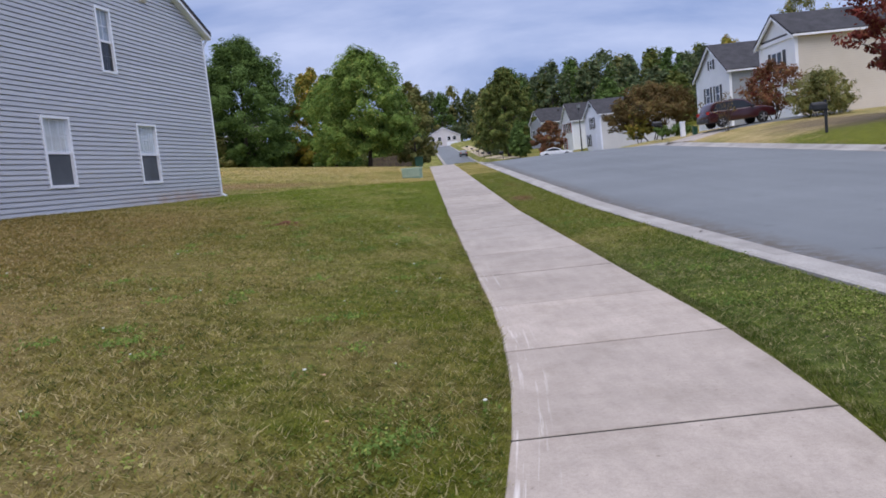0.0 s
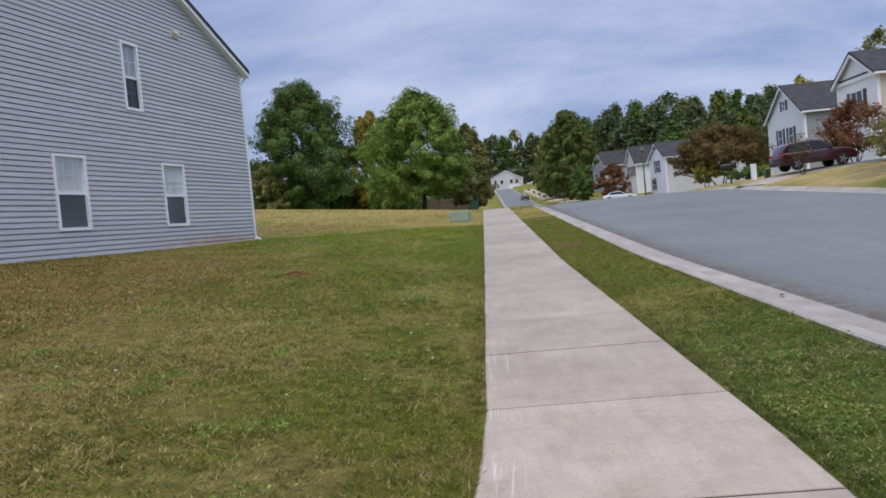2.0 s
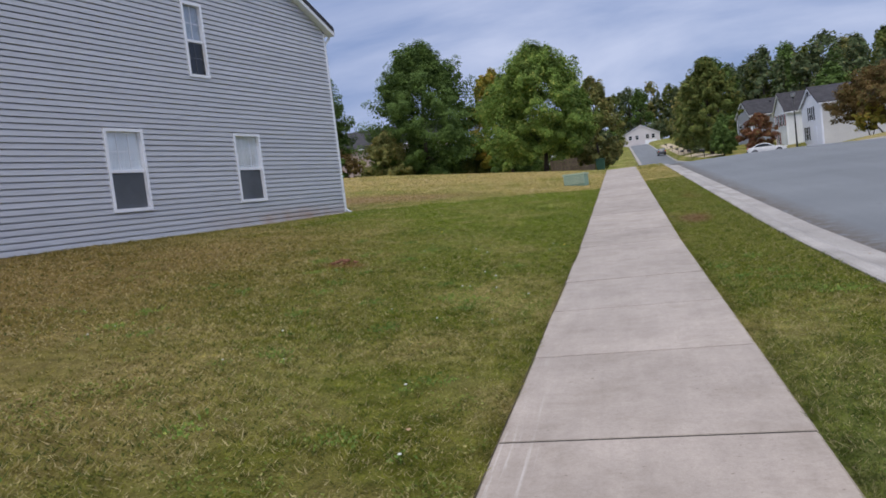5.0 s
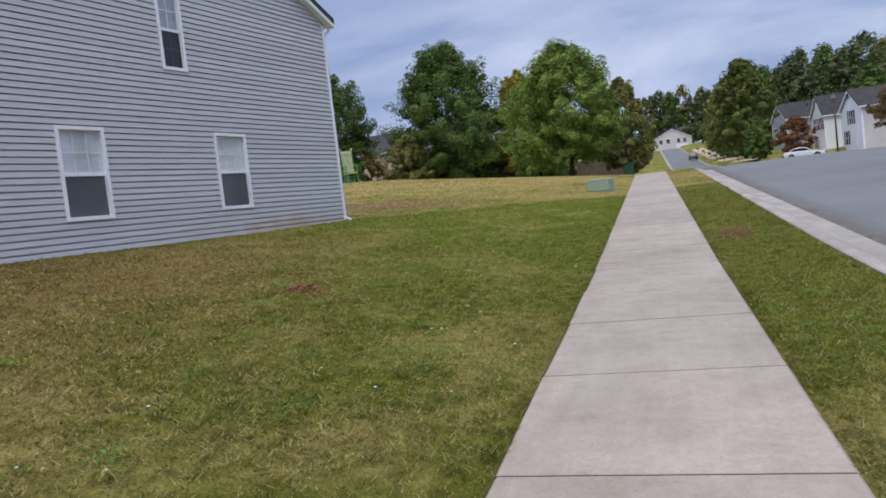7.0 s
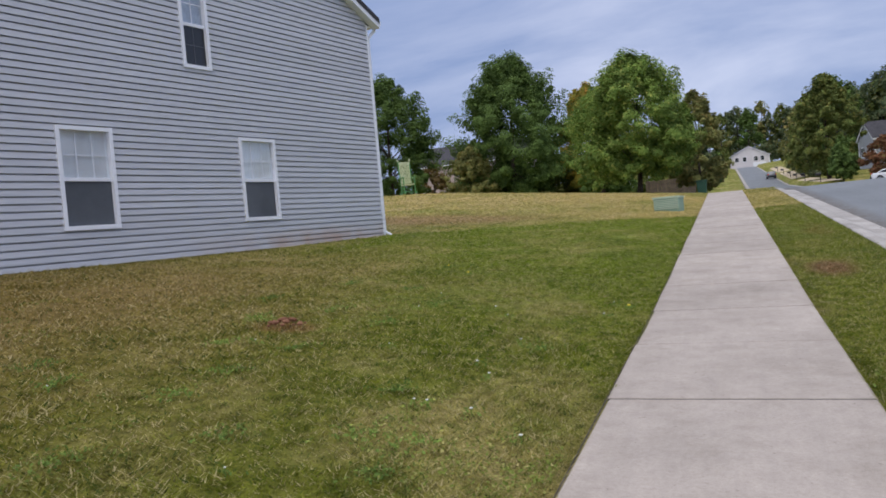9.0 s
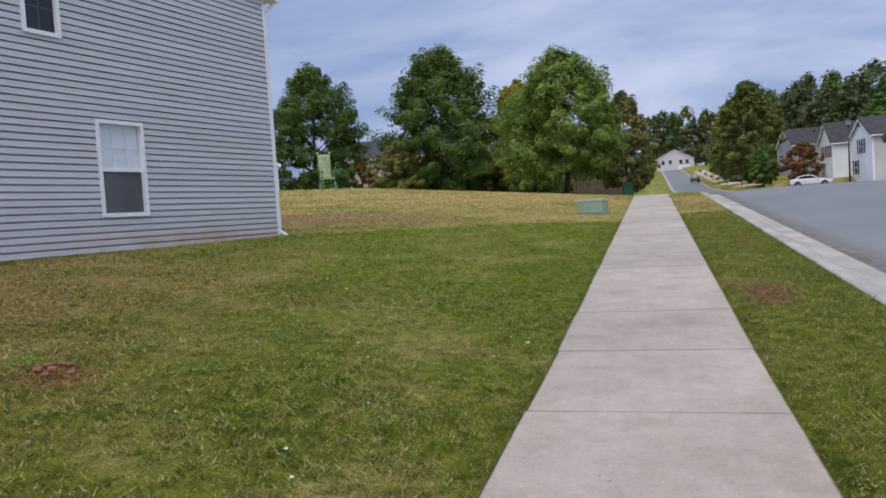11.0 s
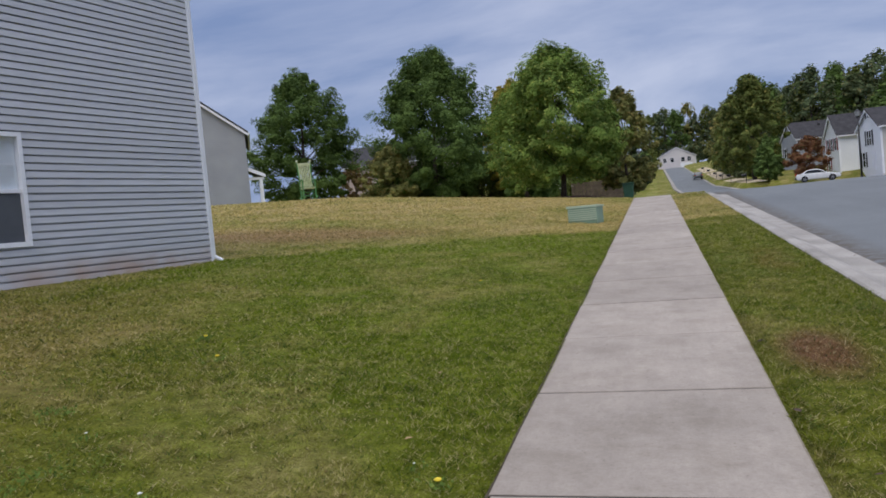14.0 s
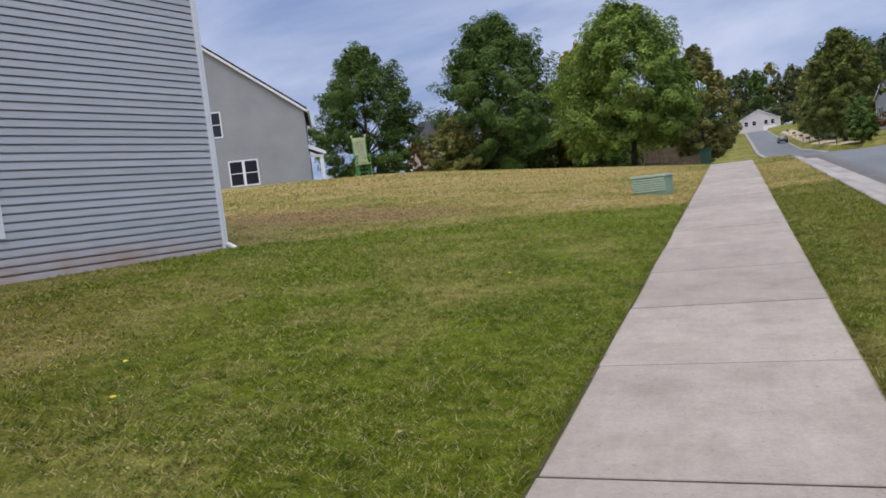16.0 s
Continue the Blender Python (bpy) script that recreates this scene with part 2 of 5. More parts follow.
def make_grass(name, blade):
    m, nodes, links, b = mat(name, 0.75)
    col, small, geo = grass_colour(nodes, links)
    if blade:
        rnd = nodes.new("ShaderNodeNewGeometry").outputs["Random Per Island"]
        tone = ramp(nodes, links, rnd, [(0.0, (0.84, 0.9, 0.74)), (0.6, (1.34, 1.42, 1.06)), (0.85, (1.7, 1.64, 1.32)), (1.0, (2.2, 1.95, 1.65))])
        col = mix(nodes, links, 1.0, col, tone, "MULTIPLY")
        # tufts of a hand's breadth: some fresh and dark, some dead and bleached
        tuft_n = noise_tex(nodes, links, geo, 9.0, 3, 0.6)
        col = mix(nodes, links, 1.0, col, ramp(nodes, links, tuft_n, [(0.32, (0.62, 0.72, 0.58)), (0.5, (0.95, 0.95, 0.95)), (0.68, (1.18, 1.12, 1.08))]), "MULTIPLY")
        lot = nodes.new("ShaderNodeMath"); lot.operation = "MULTIPLY_ADD"; lot.inputs[1].default_value = 0.9; links.new(tuft_n, lot.inputs[0]); links.new(rnd, lot.inputs[2])
        for lo, hi, c, k in ((1.24, 1.30, (0.55, 0.47, 0.27), 0.72), (0.60, 0.54, (0.045, 0.085, 0.02), 0.7)):
            mk = nodes.new("ShaderNodeMapRange"); mk.inputs["From Min"].default_value, mk.inputs["From Max"].default_value, mk.inputs["To Max"].default_value = lo, hi, k
            links.new(lot.outputs[0], mk.inputs["Value"])
            col = mix(nodes, links, mk.outputs[0], col, c)
        b.inputs["Roughness"].default_value = 0.7
        b.inputs["Specular IOR Level"].default_value = 0.1
        tl = nodes.new("ShaderNodeBsdfTranslucent"); links.new(col, tl.inputs[0])
        mx = nodes.new("ShaderNodeMixShader"); mx.inputs[0].default_value = 0.45
        links.new(b.outputs[0], mx.inputs[1]); links.new(tl.outputs[0], mx.inputs[2])
        links.new(mx.outputs[0], nodes["Material Output"].inputs[0])
    else:
        fine = noise_tex(nodes, links, geo, 55.0, 3, 0.7)
        tone = ramp(nodes, links, fine, [(0.3, (0.55, 0.52, 0.44)), (0.66, (1.26, 1.24, 1.14))])
        col = mix(nodes, links, 1.0, col, tone, "MULTIPLY")
        bump(nodes, links, b, fine, 0.9, 0.04)
        b.inputs["Specular IOR Level"].default_value = 0.08
    links.new(col, b.inputs["Base Color"])
    return m


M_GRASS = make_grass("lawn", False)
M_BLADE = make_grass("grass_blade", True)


def make_concrete():
    m, nodes, links, b = mat("concrete", 0.85)
    geo = nodes.new("ShaderNodeNewGeometry").outputs["Position"]
    big = noise_tex(nodes, links, geo, 0.9, 5, 0.6)
    small = noise_tex(nodes, links, geo, 9.0, 5, 0.7)
    grit = noise_tex(nodes, links, geo, 160.0, 2)
    col = ramp(nodes, links, big, [(0.3, (0.35, 0.302, 0.258)), (0.7, (0.445, 0.386, 0.332))])
    stain = ramp(nodes, links, small, [(0.3, (0.91, 0.905, 0.90)), (0.55, (1.0, 1.0, 1.0)), (0.8, (1.04, 1.04, 1.04))])
    col = mix(nodes, links, 1.0, col, stain, "MULTIPLY")
    g = ramp(nodes, links, grit, [(0.3, (0.9, 0.9, 0.9)), (0.7, (1.06, 1.06, 1.06))])
    col = mix(nodes, links, 1.0, col, g, "MULTIPLY")
    mb = nodes.new("ShaderNodeMapping"); mb.inputs["Scale"].default_value = (9, 1.3, 1); links.new(geo, mb.inputs[0])
    br = noise_tex(nodes, links, mb.outputs[0], 1.0, 5, 0.7)
    col = mix(nodes, links, 1.0, col, ramp(nodes, links, br, [(0.3, (0.93, 0.93, 0.93)), (0.7, (1.05, 1.05, 1.05))]), "MULTIPLY")
    pit = noise_tex(nodes, links, geo, 42.0, 4, 0.75)
    col = mix(nodes, links, 1.0, col, ramp(nodes, links, pit, [(0.3, (0.86, 0.855, 0.84)), (0.5, (0.98, 0.98, 0.98)), (0.75, (1.06, 1.06, 1.06))]), "MULTIPLY")
    grime = noise_tex(nodes, links, geo, 2.3, 6, 0.7)
    col = mix(nodes, links, 1.0, col, ramp(nodes, links, grime, [(0.34, (0.86, 0.85, 0.83)), (0.52, (1, 1, 1)), (0.75, (1.07, 1.07, 1.07))]), "MULTIPLY")
    # pale scuffs along the walk's edge and dark spatters
    mp = nodes.new("ShaderNodeMapping"); mp.inputs["Scale"].default_value = (30, 1.1, 1)
    # across the walk, measured from its own curved centre line
    sp = nodes.new("ShaderNodeSeparateXYZ"); links.new(geo, sp.inputs[0])
    bd = nodes.new("ShaderNodeMath"); bd.operation = "SUBTRACT"; bd.inputs[0].default_value = 5.3; links.new(sp.outputs[1], bd.inputs[1])
    bm0 = nodes.new("ShaderNodeMath"); bm0.operation = "MAXIMUM"; bm0.inputs[1].default_value = 0.0; links.new(bd.outputs[0], bm0.inputs[0])
    bq = nodes.new("ShaderNodeMath"); bq.operation = "POWER"; bq.inputs[1].default_value = 2.0; links.new(bm0.outputs[0], bq.inputs[0])
    across = nodes.new("ShaderNodeMath"); across.operation = "MULTIPLY_ADD"; across.inputs[1].default_value = 0.021
    links.new(bq.outputs[0], across.inputs[0]); links.new(sp.outputs[0], across.inputs[2])
    run = nodes.new("ShaderNodeCombineXYZ"); links.new(across.outputs[0], run.inputs[0]); links.new(sp.outputs[1], run.inputs[1]); links.new(run.outputs[0], mp.inputs[0])
    sc = noise_tex(nodes, links, mp.outputs[0], 1.0, 4, 0.6)
    scm = nodes.new("ShaderNodeMapRange"); scm.inputs["From Min"].default_value = 0.56; scm.inputs["From Max"].default_value = 0.72; links.new(sc, scm.inputs["Value"])
    ed = nodes.new("ShaderNodeMapRange"); ed.inputs["From Min"].default_value = -0.5; ed.inputs["From Max"].default_value = -0.62; ed.inputs["To Max"].default_value = 0.6; links.new(across.outputs[0], ed.inputs["Value"])
    ey = nodes.new("ShaderNodeMapRange"); ey.inputs["From Min"].default_value = 9.0; ey.inputs["From Max"].default_value = 6.0; links.new(sp.outputs[1], ey.inputs["Value"])
    e1 = nodes.new("ShaderNodeMath"); e1.operation = "MULTIPLY"; links.new(scm.outputs[0], e1.inputs[0]); links.new(ed.outputs[0], e1.inputs[1])
    e2 = nodes.new("ShaderNodeMath"); e2.operation = "MULTIPLY"; links.new(e1.outputs[0], e2.inputs[0]); links.new(ey.outputs[0], e2.inputs[1])
    col = mix(nodes, links, e2.outputs[0], col, (0.72, 0.69, 0.66))
    # the slabs by the bend are paler and pinker
    bend_tone = nodes.new("ShaderNodeMapRange"); bend_tone.inputs["From Min"].default_value = 11.0; bend_tone.inputs["From Max"].default_value = 5.0; links.new(sp.outputs[1], bend_tone.inputs["Value"])
    col = mix(nodes, links, bend_tone.outputs[0], col, mix(nodes, links, 1.0, col, (1.1, 1.07, 1.045), "MULTIPLY"))
    spot = noise_tex(nodes, links, geo, 28.0, 2, 0.5)
    col = mix(nodes, links, 1.0, col, ramp(nodes, links, spot, [(0.22, (0.6, 0.58, 0.55)), (0.3, (1, 1, 1)), (1.0, (1, 1, 1))]), "MULTIPLY")
    # grey grime that gathers on some slabs
    rnd = nodes.new("ShaderNodeObjectInfo").outputs["Random"]
    tone = ramp(nodes, links, rnd, [(0.0, (0.90, 0.90, 0.90)), (1.0, (1.04, 1.04, 1.04))])
    col = mix(nodes, links, 1.0, col, tone, "MULTIPLY")
    links.new(col, b.inputs["Base Color"])
    bump(nodes, links, b, grit, 0.25, 0.004)
    return m


M_CONC = make_concrete()


def make_asphalt():
    m, nodes, links, b = mat("asphalt", 0.82)
    geo = nodes.new("ShaderNodeNewGeometry").outputs["Position"]
    big = noise_tex(nodes, links, geo, 0.25, 4)
    grit = noise_tex(nodes, links, geo, 90.0, 3)
    col = ramp(nodes, links, big, [(0.3, (0.146, 0.157, 0.165)), (0.7, (0.184, 0.197, 0.204))])
    col = mix(nodes, links, 1.0, col, ramp(nodes, links, grit, [(0.25, (0.76, 0.76, 0.76)), (0.75, (1.14, 1.14, 1.14))]), "MULTIPLY")
    # long tyre-worn streaks and oil spots
    mp = nodes.new("ShaderNodeMapping"); mp.inputs["Scale"].default_value = (2.2, 0.09, 1); links.new(geo, mp.inputs[0])
    col = mix(nodes, links, 1.0, col, ramp(nodes, links, noise_tex(nodes, links, mp.outputs[0], 1.0, 4), [(0.3, (0.95, 0.95, 0.95)), (0.7, (1.04, 1.04, 1.04))]), "MULTIPLY")
    col = mix(nodes, links, 1.0, col, ramp(nodes, links, noise_tex(nodes, links, geo, 3.5, 3), [(0.24, (0.62, 0.61, 0.6)), (0.34, (1, 1, 1)), (1.0, (1, 1, 1))]), "MULTIPLY")
    # silt and leaf litter washed along the gutter
    sp = nodes.new("ShaderNodeSeparateXYZ"); links.new(geo, sp.inputs[0])
    ed = nodes.new("ShaderNodeMapRange"); ed.inputs["From Min"].default_value = 3.35; ed.inputs["From Max"].default_value = 2.9; links.new(sp.outputs[0], ed.inputs["Value"])
    lit = nodes.new("ShaderNodeMapRange"); lit.inputs["From Min"].default_value = 0.34; lit.inputs["From Max"].default_value = 0.55; lit.inputs["To Max"].default_value = 0.9
    links.new(noise_tex(nodes, links, geo, 5.0, 5, 0.7), lit.inputs["Value"])
    q = nodes.new("ShaderNodeMath"); q.operation = "MULTIPLY"; links.new(ed.outputs[0], q.inputs[0]); links.new(lit.outputs[0], q.inputs[1])
    col = mix(nodes, links, q.outputs[0], col, (0.095, 0.075, 0.055))
    links.new(col, b.inputs["Base Color"])
    bump(nodes, links, b, grit, 0.5, 0.006)
    return m


M_ASPHALT = make_asphalt()
M_KERB = worn("kerb_concrete", (0.27, 0.25, 0.225), (0.44, 0.41, 0.375), 1.1, 45.0, 0.9, 0.4, 0.006, 0.0, 0.07)
M_SOIL = worn("soil", (0.16, 0.06, 0.03), (0.28, 0.13, 0.07), 6, 50, 0.9, 0.8, 0.02)
M_EDGE = worn("edge_soil", (0.045, 0.036, 0.022), (0.10, 0.078, 0.05), 5, 50, 0.95, 0.6, 0.01)
M_JOINT = worn("dark_soil", (0.02, 0.016, 0.012), (0.05, 0.04, 0.028), 5, 50, 0.95, 0.6, 0.01)
M_WHITE = worn("white_paint", (0.82, 0.83, 0.86), (0.88, 0.89, 0.91), 1.5, 30, 0.5, 0.1, 0.003, grain=0.05)
M_TRIM = worn("white_vinyl", (0.82, 0.83, 0.88), (0.88, 0.89, 0.93), 2, 30, 0.4, 0.05, 0.002, grain=0.04)


def courses(name, c1, c2):
    """Clapboard seen from afar: faint course lines as painted lap shade, and low-contrast weathering."""
    m, nodes, links, b = mat(name, 0.6)
    tc = nodes.new("ShaderNodeTexCoord").outputs["Object"]
    col = ramp(nodes, links, noise_tex(nodes, links, tc, 0.5, 4), [(0.3, c1), (0.7, c2)])
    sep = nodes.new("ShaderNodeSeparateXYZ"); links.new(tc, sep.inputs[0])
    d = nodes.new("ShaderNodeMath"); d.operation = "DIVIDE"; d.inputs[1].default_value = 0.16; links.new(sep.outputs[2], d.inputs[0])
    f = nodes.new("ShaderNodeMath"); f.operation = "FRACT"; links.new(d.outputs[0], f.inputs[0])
    # darker band at the foot of each course: lap shade put into the colour
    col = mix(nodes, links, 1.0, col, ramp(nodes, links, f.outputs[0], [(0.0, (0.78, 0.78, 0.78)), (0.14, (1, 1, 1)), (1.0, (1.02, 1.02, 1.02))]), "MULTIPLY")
    links.new(col, b.inputs["Base Color"])
    bump(nodes, links, b, f.outputs[0], 0.3, 0.02)
    return m


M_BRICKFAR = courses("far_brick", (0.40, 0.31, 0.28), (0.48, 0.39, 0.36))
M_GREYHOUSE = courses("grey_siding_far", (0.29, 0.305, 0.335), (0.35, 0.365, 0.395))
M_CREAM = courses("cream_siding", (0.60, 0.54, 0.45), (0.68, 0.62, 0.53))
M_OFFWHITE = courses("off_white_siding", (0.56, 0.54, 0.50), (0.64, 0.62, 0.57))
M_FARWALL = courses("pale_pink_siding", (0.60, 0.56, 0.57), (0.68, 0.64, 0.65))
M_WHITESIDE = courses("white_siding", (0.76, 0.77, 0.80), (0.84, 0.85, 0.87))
M_SHINGLE = worn("dark_shingle", (0.026, 0.025, 0.029), (0.055, 0.052, 0.058), 1.5, 18, 0.85, 0.5, 0.02)
M_SHUTTER = worn("dark_shutter", (0.03, 0.03, 0.035), (0.05, 0.05, 0.055), 3, 30, 0.5, 0.1, 0.003)
M_REDSHUT = worn("red_shutter", (0.22, 0.04, 0.04), (0.3, 0.06, 0.06), 3, 30, 0.5, 0.1, 0.003)
M_BLACK = worn("black_metal", (0.012, 0.012, 0.014), (0.025, 0.025, 0.028), 4, 60, 0.4, 0.1, 0.002)
M_GREEN_BOX = worn("green_enamel", (0.20, 0.33, 0.24), (0.27, 0.41, 0.31), 2, 40, 0.45, 0.1, 0.002)
M_LID = worn("pale_green_enamel", (0.40, 0.52, 0.40), (0.50, 0.61, 0.48), 2, 40, 0.5, 0.1, 0.002)
M_DKGREEN = worn("dark_green_plastic", (0.02, 0.08, 0.04), (0.035, 0.11, 0.06), 3, 40, 0.5, 0.1, 0.002)
M_CHAIR = worn("green_chair_paint", (0.08, 0.25, 0.07), (0.12, 0.33, 0.10), 2, 30, 0.5, 0.1, 0.003)
M_SLAT = worn("pale_slat_paint", (0.42, 0.47, 0.27), (0.52, 0.57, 0.34), 2, 30, 0.5, 0.1, 0.003)
M_BARK = worn("bark", (0.045, 0.033, 0.024), (0.11, 0.085, 0.065), 6, 40, 0.9, 0.9, 0.03)
M_RUBBER = worn("tyre_rubber", (0.012, 0.012, 0.013), (0.022, 0.022, 0.023), 6, 60, 0.8, 0.2, 0.003)
M_ALLOY = worn("alloy", (0.45, 0.45, 0.47), (0.55, 0.55, 0.57), 6, 60, 0.3, 0.05, 0.002, 0.9)
M_MULCH = worn("mulch", (0.09, 0.045, 0.03), (0.17, 0.10, 0.07), 3, 40, 0.95, 0.9, 0.03)
M_BLIND = worn("white_blind", (0.86, 0.90, 0.92), (0.92, 0.95, 0.96), 1.0, 1.5, 0.7, 0.02, 0.001)
# near-black: the shade of unlit rooms and siding gaps put into the colour
M_SHADE = worn("painted_shade", (0.03, 0.033, 0.038), (0.05, 0.053, 0.06), 1, 8, 0.9, 0.1, 0.003)
# blue-grey of the sky's reflection in the upstairs pane, painted on
M_SKYREFLECT = worn("painted_sky_reflection", (0.30, 0.36, 0.45), (0.48, 0.54, 0.62), 1.6, 12, 0.8, 0.1, 0.004)
M_SCREEN = worn("insect_screen", (0.07, 0.078, 0.092), (0.125, 0.135, 0.155), 1.2, 200, 0.6, 0.1, 0.001)
M_LAMPGLASS = worn("lamp_globe", (0.28, 0.29, 0.30), (0.36, 0.37, 0.38), 3, 30, 0.3, 0.05, 0.002)
M_STRAW = worn("straw", (0.38, 0.30, 0.19), (0.55, 0.45, 0.31), 2, 30, 0.9, 0.6, 0.02)


def make_glass(name="window_glass"):
    m, nodes, links, b = mat(name, 0.06)
    b.inputs["Base Color"].default_value = (0.9, 0.95, 1.0, 1)
    out = nodes["Material Output"]
    tr = nodes.new("ShaderNodeBsdfTransparent"); tr.inputs[0].default_value = (0.96, 0.97, 0.98, 1)
    gl = nodes.new("ShaderNodeBsdfGlossy"); gl.inputs["Roughness"].default_value = 0.05
    mx = nodes.new("ShaderNodeMixShader")
    mx.inputs[0].default_value = 0.10; links.new(tr.outputs[0], mx.inputs[1]); links.new(gl.outputs[0], mx.inputs[2])
    links.new(mx.outputs[0], out.inputs[0])
    return m


M_GLASS = make_glass()
M_DKGLASS, _n, _l, _b = mat("dark_glass", 0.08)
_b.inputs["Base Color"].default_value = (0.02, 0.024, 0.03, 1)


def make_paint(name, c, rough=0.25):
    m, nodes, links, b = mat(name, rough)
    pos = nodes.new("ShaderNodeTexCoord").outputs["Object"]
    d = noise_tex(nodes, links, pos, 3.0, 4)
    links.new(ramp(nodes, links, d, [(0.3, tuple(x * 0.85 for x in c)), (0.7, c)]), b.inputs["Base Color"])
    b.inputs["Coat Weight"].default_value = 0.5
    return m


M_REDCAR = make_paint("dark_red_paint", (0.042, 0.007, 0.011))
M_WHITECAR = make_paint("white_car_paint", (0.75, 0.75, 0.76))
M_GREYCAR = make_paint("grey_car_paint", (0.12, 0.13, 0.15))
M_TAIL = make_paint("tail_light", (0.5, 0.03, 0.03), 0.15)
M_HEAD = make_paint("head_light", (0.8, 0.8, 0.82), 0.1)


def make_siding():
    m, nodes, links, b = mat("grey_vinyl_siding", 0.5)
    tc = nodes.new("ShaderNodeTexCoord").outputs["Object"]
    mp = nodes.new("ShaderNodeMapping"); mp.inputs["Scale"].default_value = (0.5, 1, 9)
    links.new(tc, mp.inputs[0])
    streak = noise_tex(nodes, links, mp.outputs[0], 3.0, 5, 0.6)
    col = ramp(nodes, links, streak, [(0.3, (0.48, 0.49, 0.53)), (0.7, (0.57, 0.58, 0.62))])
    # red soil splashed on the lowest courses
    sep = nodes.new("ShaderNodeSeparateXYZ"); links.new(tc, sep.inputs[0])
    low = nodes.new("ShaderNodeMapRange"); low.inputs["From Min"].default_value = 0.42; low.inputs["From Max"].default_value = 0.12
    links.new(sep.outputs[2], low.inputs["Value"])
    side = nodes.new("ShaderNodeMapRange"); side.inputs["From Min"].default_value = -6.5; side.inputs["From Max"].default_value = -3.0
    links.new(sep.outputs[0], side.inputs["Value"])
    blot = noise_tex(nodes, links, tc, 1.3, 4)
    bl = nodes.new("ShaderNodeMapRange"); bl.inputs["From Min"].default_value = 0.3; bl.inputs["From Max"].default_value = 0.6
    links.new(blot, bl.inputs["Value"])
    q = nodes.new("ShaderNodeMath"); q.operation = "MULTIPLY"; links.new(low.outputs[0], q.inputs[0]); links.new(side.outputs[0], q.inputs[1])
    q2 = nodes.new("ShaderNodeMath"); q2.operation = "MULTIPLY"; links.new(q.outputs[0], q2.inputs[0]); links.new(bl.outputs[0], q2.inputs[1])
    col = mix(nodes, links, q2.outputs[0], col, (0.46, 0.35, 0.30))
    rnd = nodes.new("ShaderNodeObjectInfo").outputs["Random"]
    col = mix(nodes, links, 1.0, col, ramp(nodes, links, rnd, [(0.0, (0.95, 0.95, 0.95)), (1.0, (1.04, 1.04, 1.04))]), "MULTIPLY")
    links.new(col, b.inputs["Base Color"])
    grain = noise_tex(nodes, links, mp.outputs[0], 18.0, 3)
    bump(nodes, links, b, grain, 0.15, 0.003)
    return m


M_SIDING = make_siding()


def leaf_mat(name, dark, light, odd=None):
    m, nodes, links, b = mat(name, 0.85)
    b.inputs["Specular IOR Level"].default_value = 0.15
    rnd = nodes.new("ShaderNodeNewGeometry").outputs["Random Per Island"]
    geo = nodes.new("ShaderNodeNewGeometry").outputs["Position"]
    dark = tuple(p * 0.75 + q * 0.25 for p, q in zip(dark, light))
    stops = [(0.0, dark), (0.8, light)] + ([(1.0, odd)] if odd else [(1.0, tuple(c * 1.25 for c in light))])
    col = ramp(nodes, links, rnd, stops)
    patch = noise_tex(nodes, links, geo, 0.9, 3)
    col = mix(nodes, links, 1.0, col, ramp(nodes, links, patch, [(0.32, (0.84, 0.87, 0.85)), (0.68, (1.86, 1.78, 1.64))]), "MULTIPLY")
    links.new(col, b.inputs["Base Color"])
    tl = nodes.new("ShaderNodeBsdfTranslucent"); links.new(col, tl.inputs[0])
    mx = nodes.new("ShaderNodeMixShader"); mx.inputs[0].default_value = 0.35
    links.new(b.outputs[0], mx.inputs[1]); links.new(tl.outputs[0], mx.inputs[2])
    links.new(mx.outputs[0], nodes["Material Output"].inputs[0])
    return m


L_DARK = leaf_mat("leaf_dark_green", (0.052, 0.09, 0.027), (0.105, 0.162, 0.045))
L_GREEN = leaf_mat("leaf_green", (0.075, 0.125, 0.027), (0.168, 0.25, 0.06), (0.30, 0.31, 0.08))
L_YELLOW = leaf_mat("leaf_yellow_green", (0.15, 0.16, 0.03), (0.34, 0.31, 0.07), (0.48, 0.27, 0.06))
L_RUST = leaf_mat("leaf_rust", (0.075, 0.058, 0.025), (0.15, 0.10, 0.042), (0.11, 0.13, 0.04))
L_RED = leaf_mat("leaf_red", (0.09, 0.022, 0.022), (0.19, 0.05, 0.04), (0.22, 0.11, 0.05))
L_RUSTRED = leaf_mat("leaf_rust_red", (0.10, 0.048, 0.03), (0.20, 0.095, 0.05), (0.16, 0.15, 0.06))
L_OLIVE = leaf_mat("leaf_olive", (0.10, 0.115, 0.04), (0.22, 0.225, 0.08), (0.29, 0.21, 0.08))
L_WEED = leaf_mat("broad_weed_leaf", (0.07, 0.10, 0.02), (0.155, 0.20, 0.042), (0.34, 0.30, 0.14))
# far woods: leaf colour lightened, with the distance haze mixed into it
L_FAR = leaf_mat("leaf_woods", (0.052, 0.078, 0.042), (0.118, 0.152, 0.074), (0.18, 0.165, 0.075))
L_OLD = leaf_mat("leaf_late_green", (0.065, 0.09, 0.026), (0.14, 0.17, 0.048), (0.19, 0.17, 0.05))


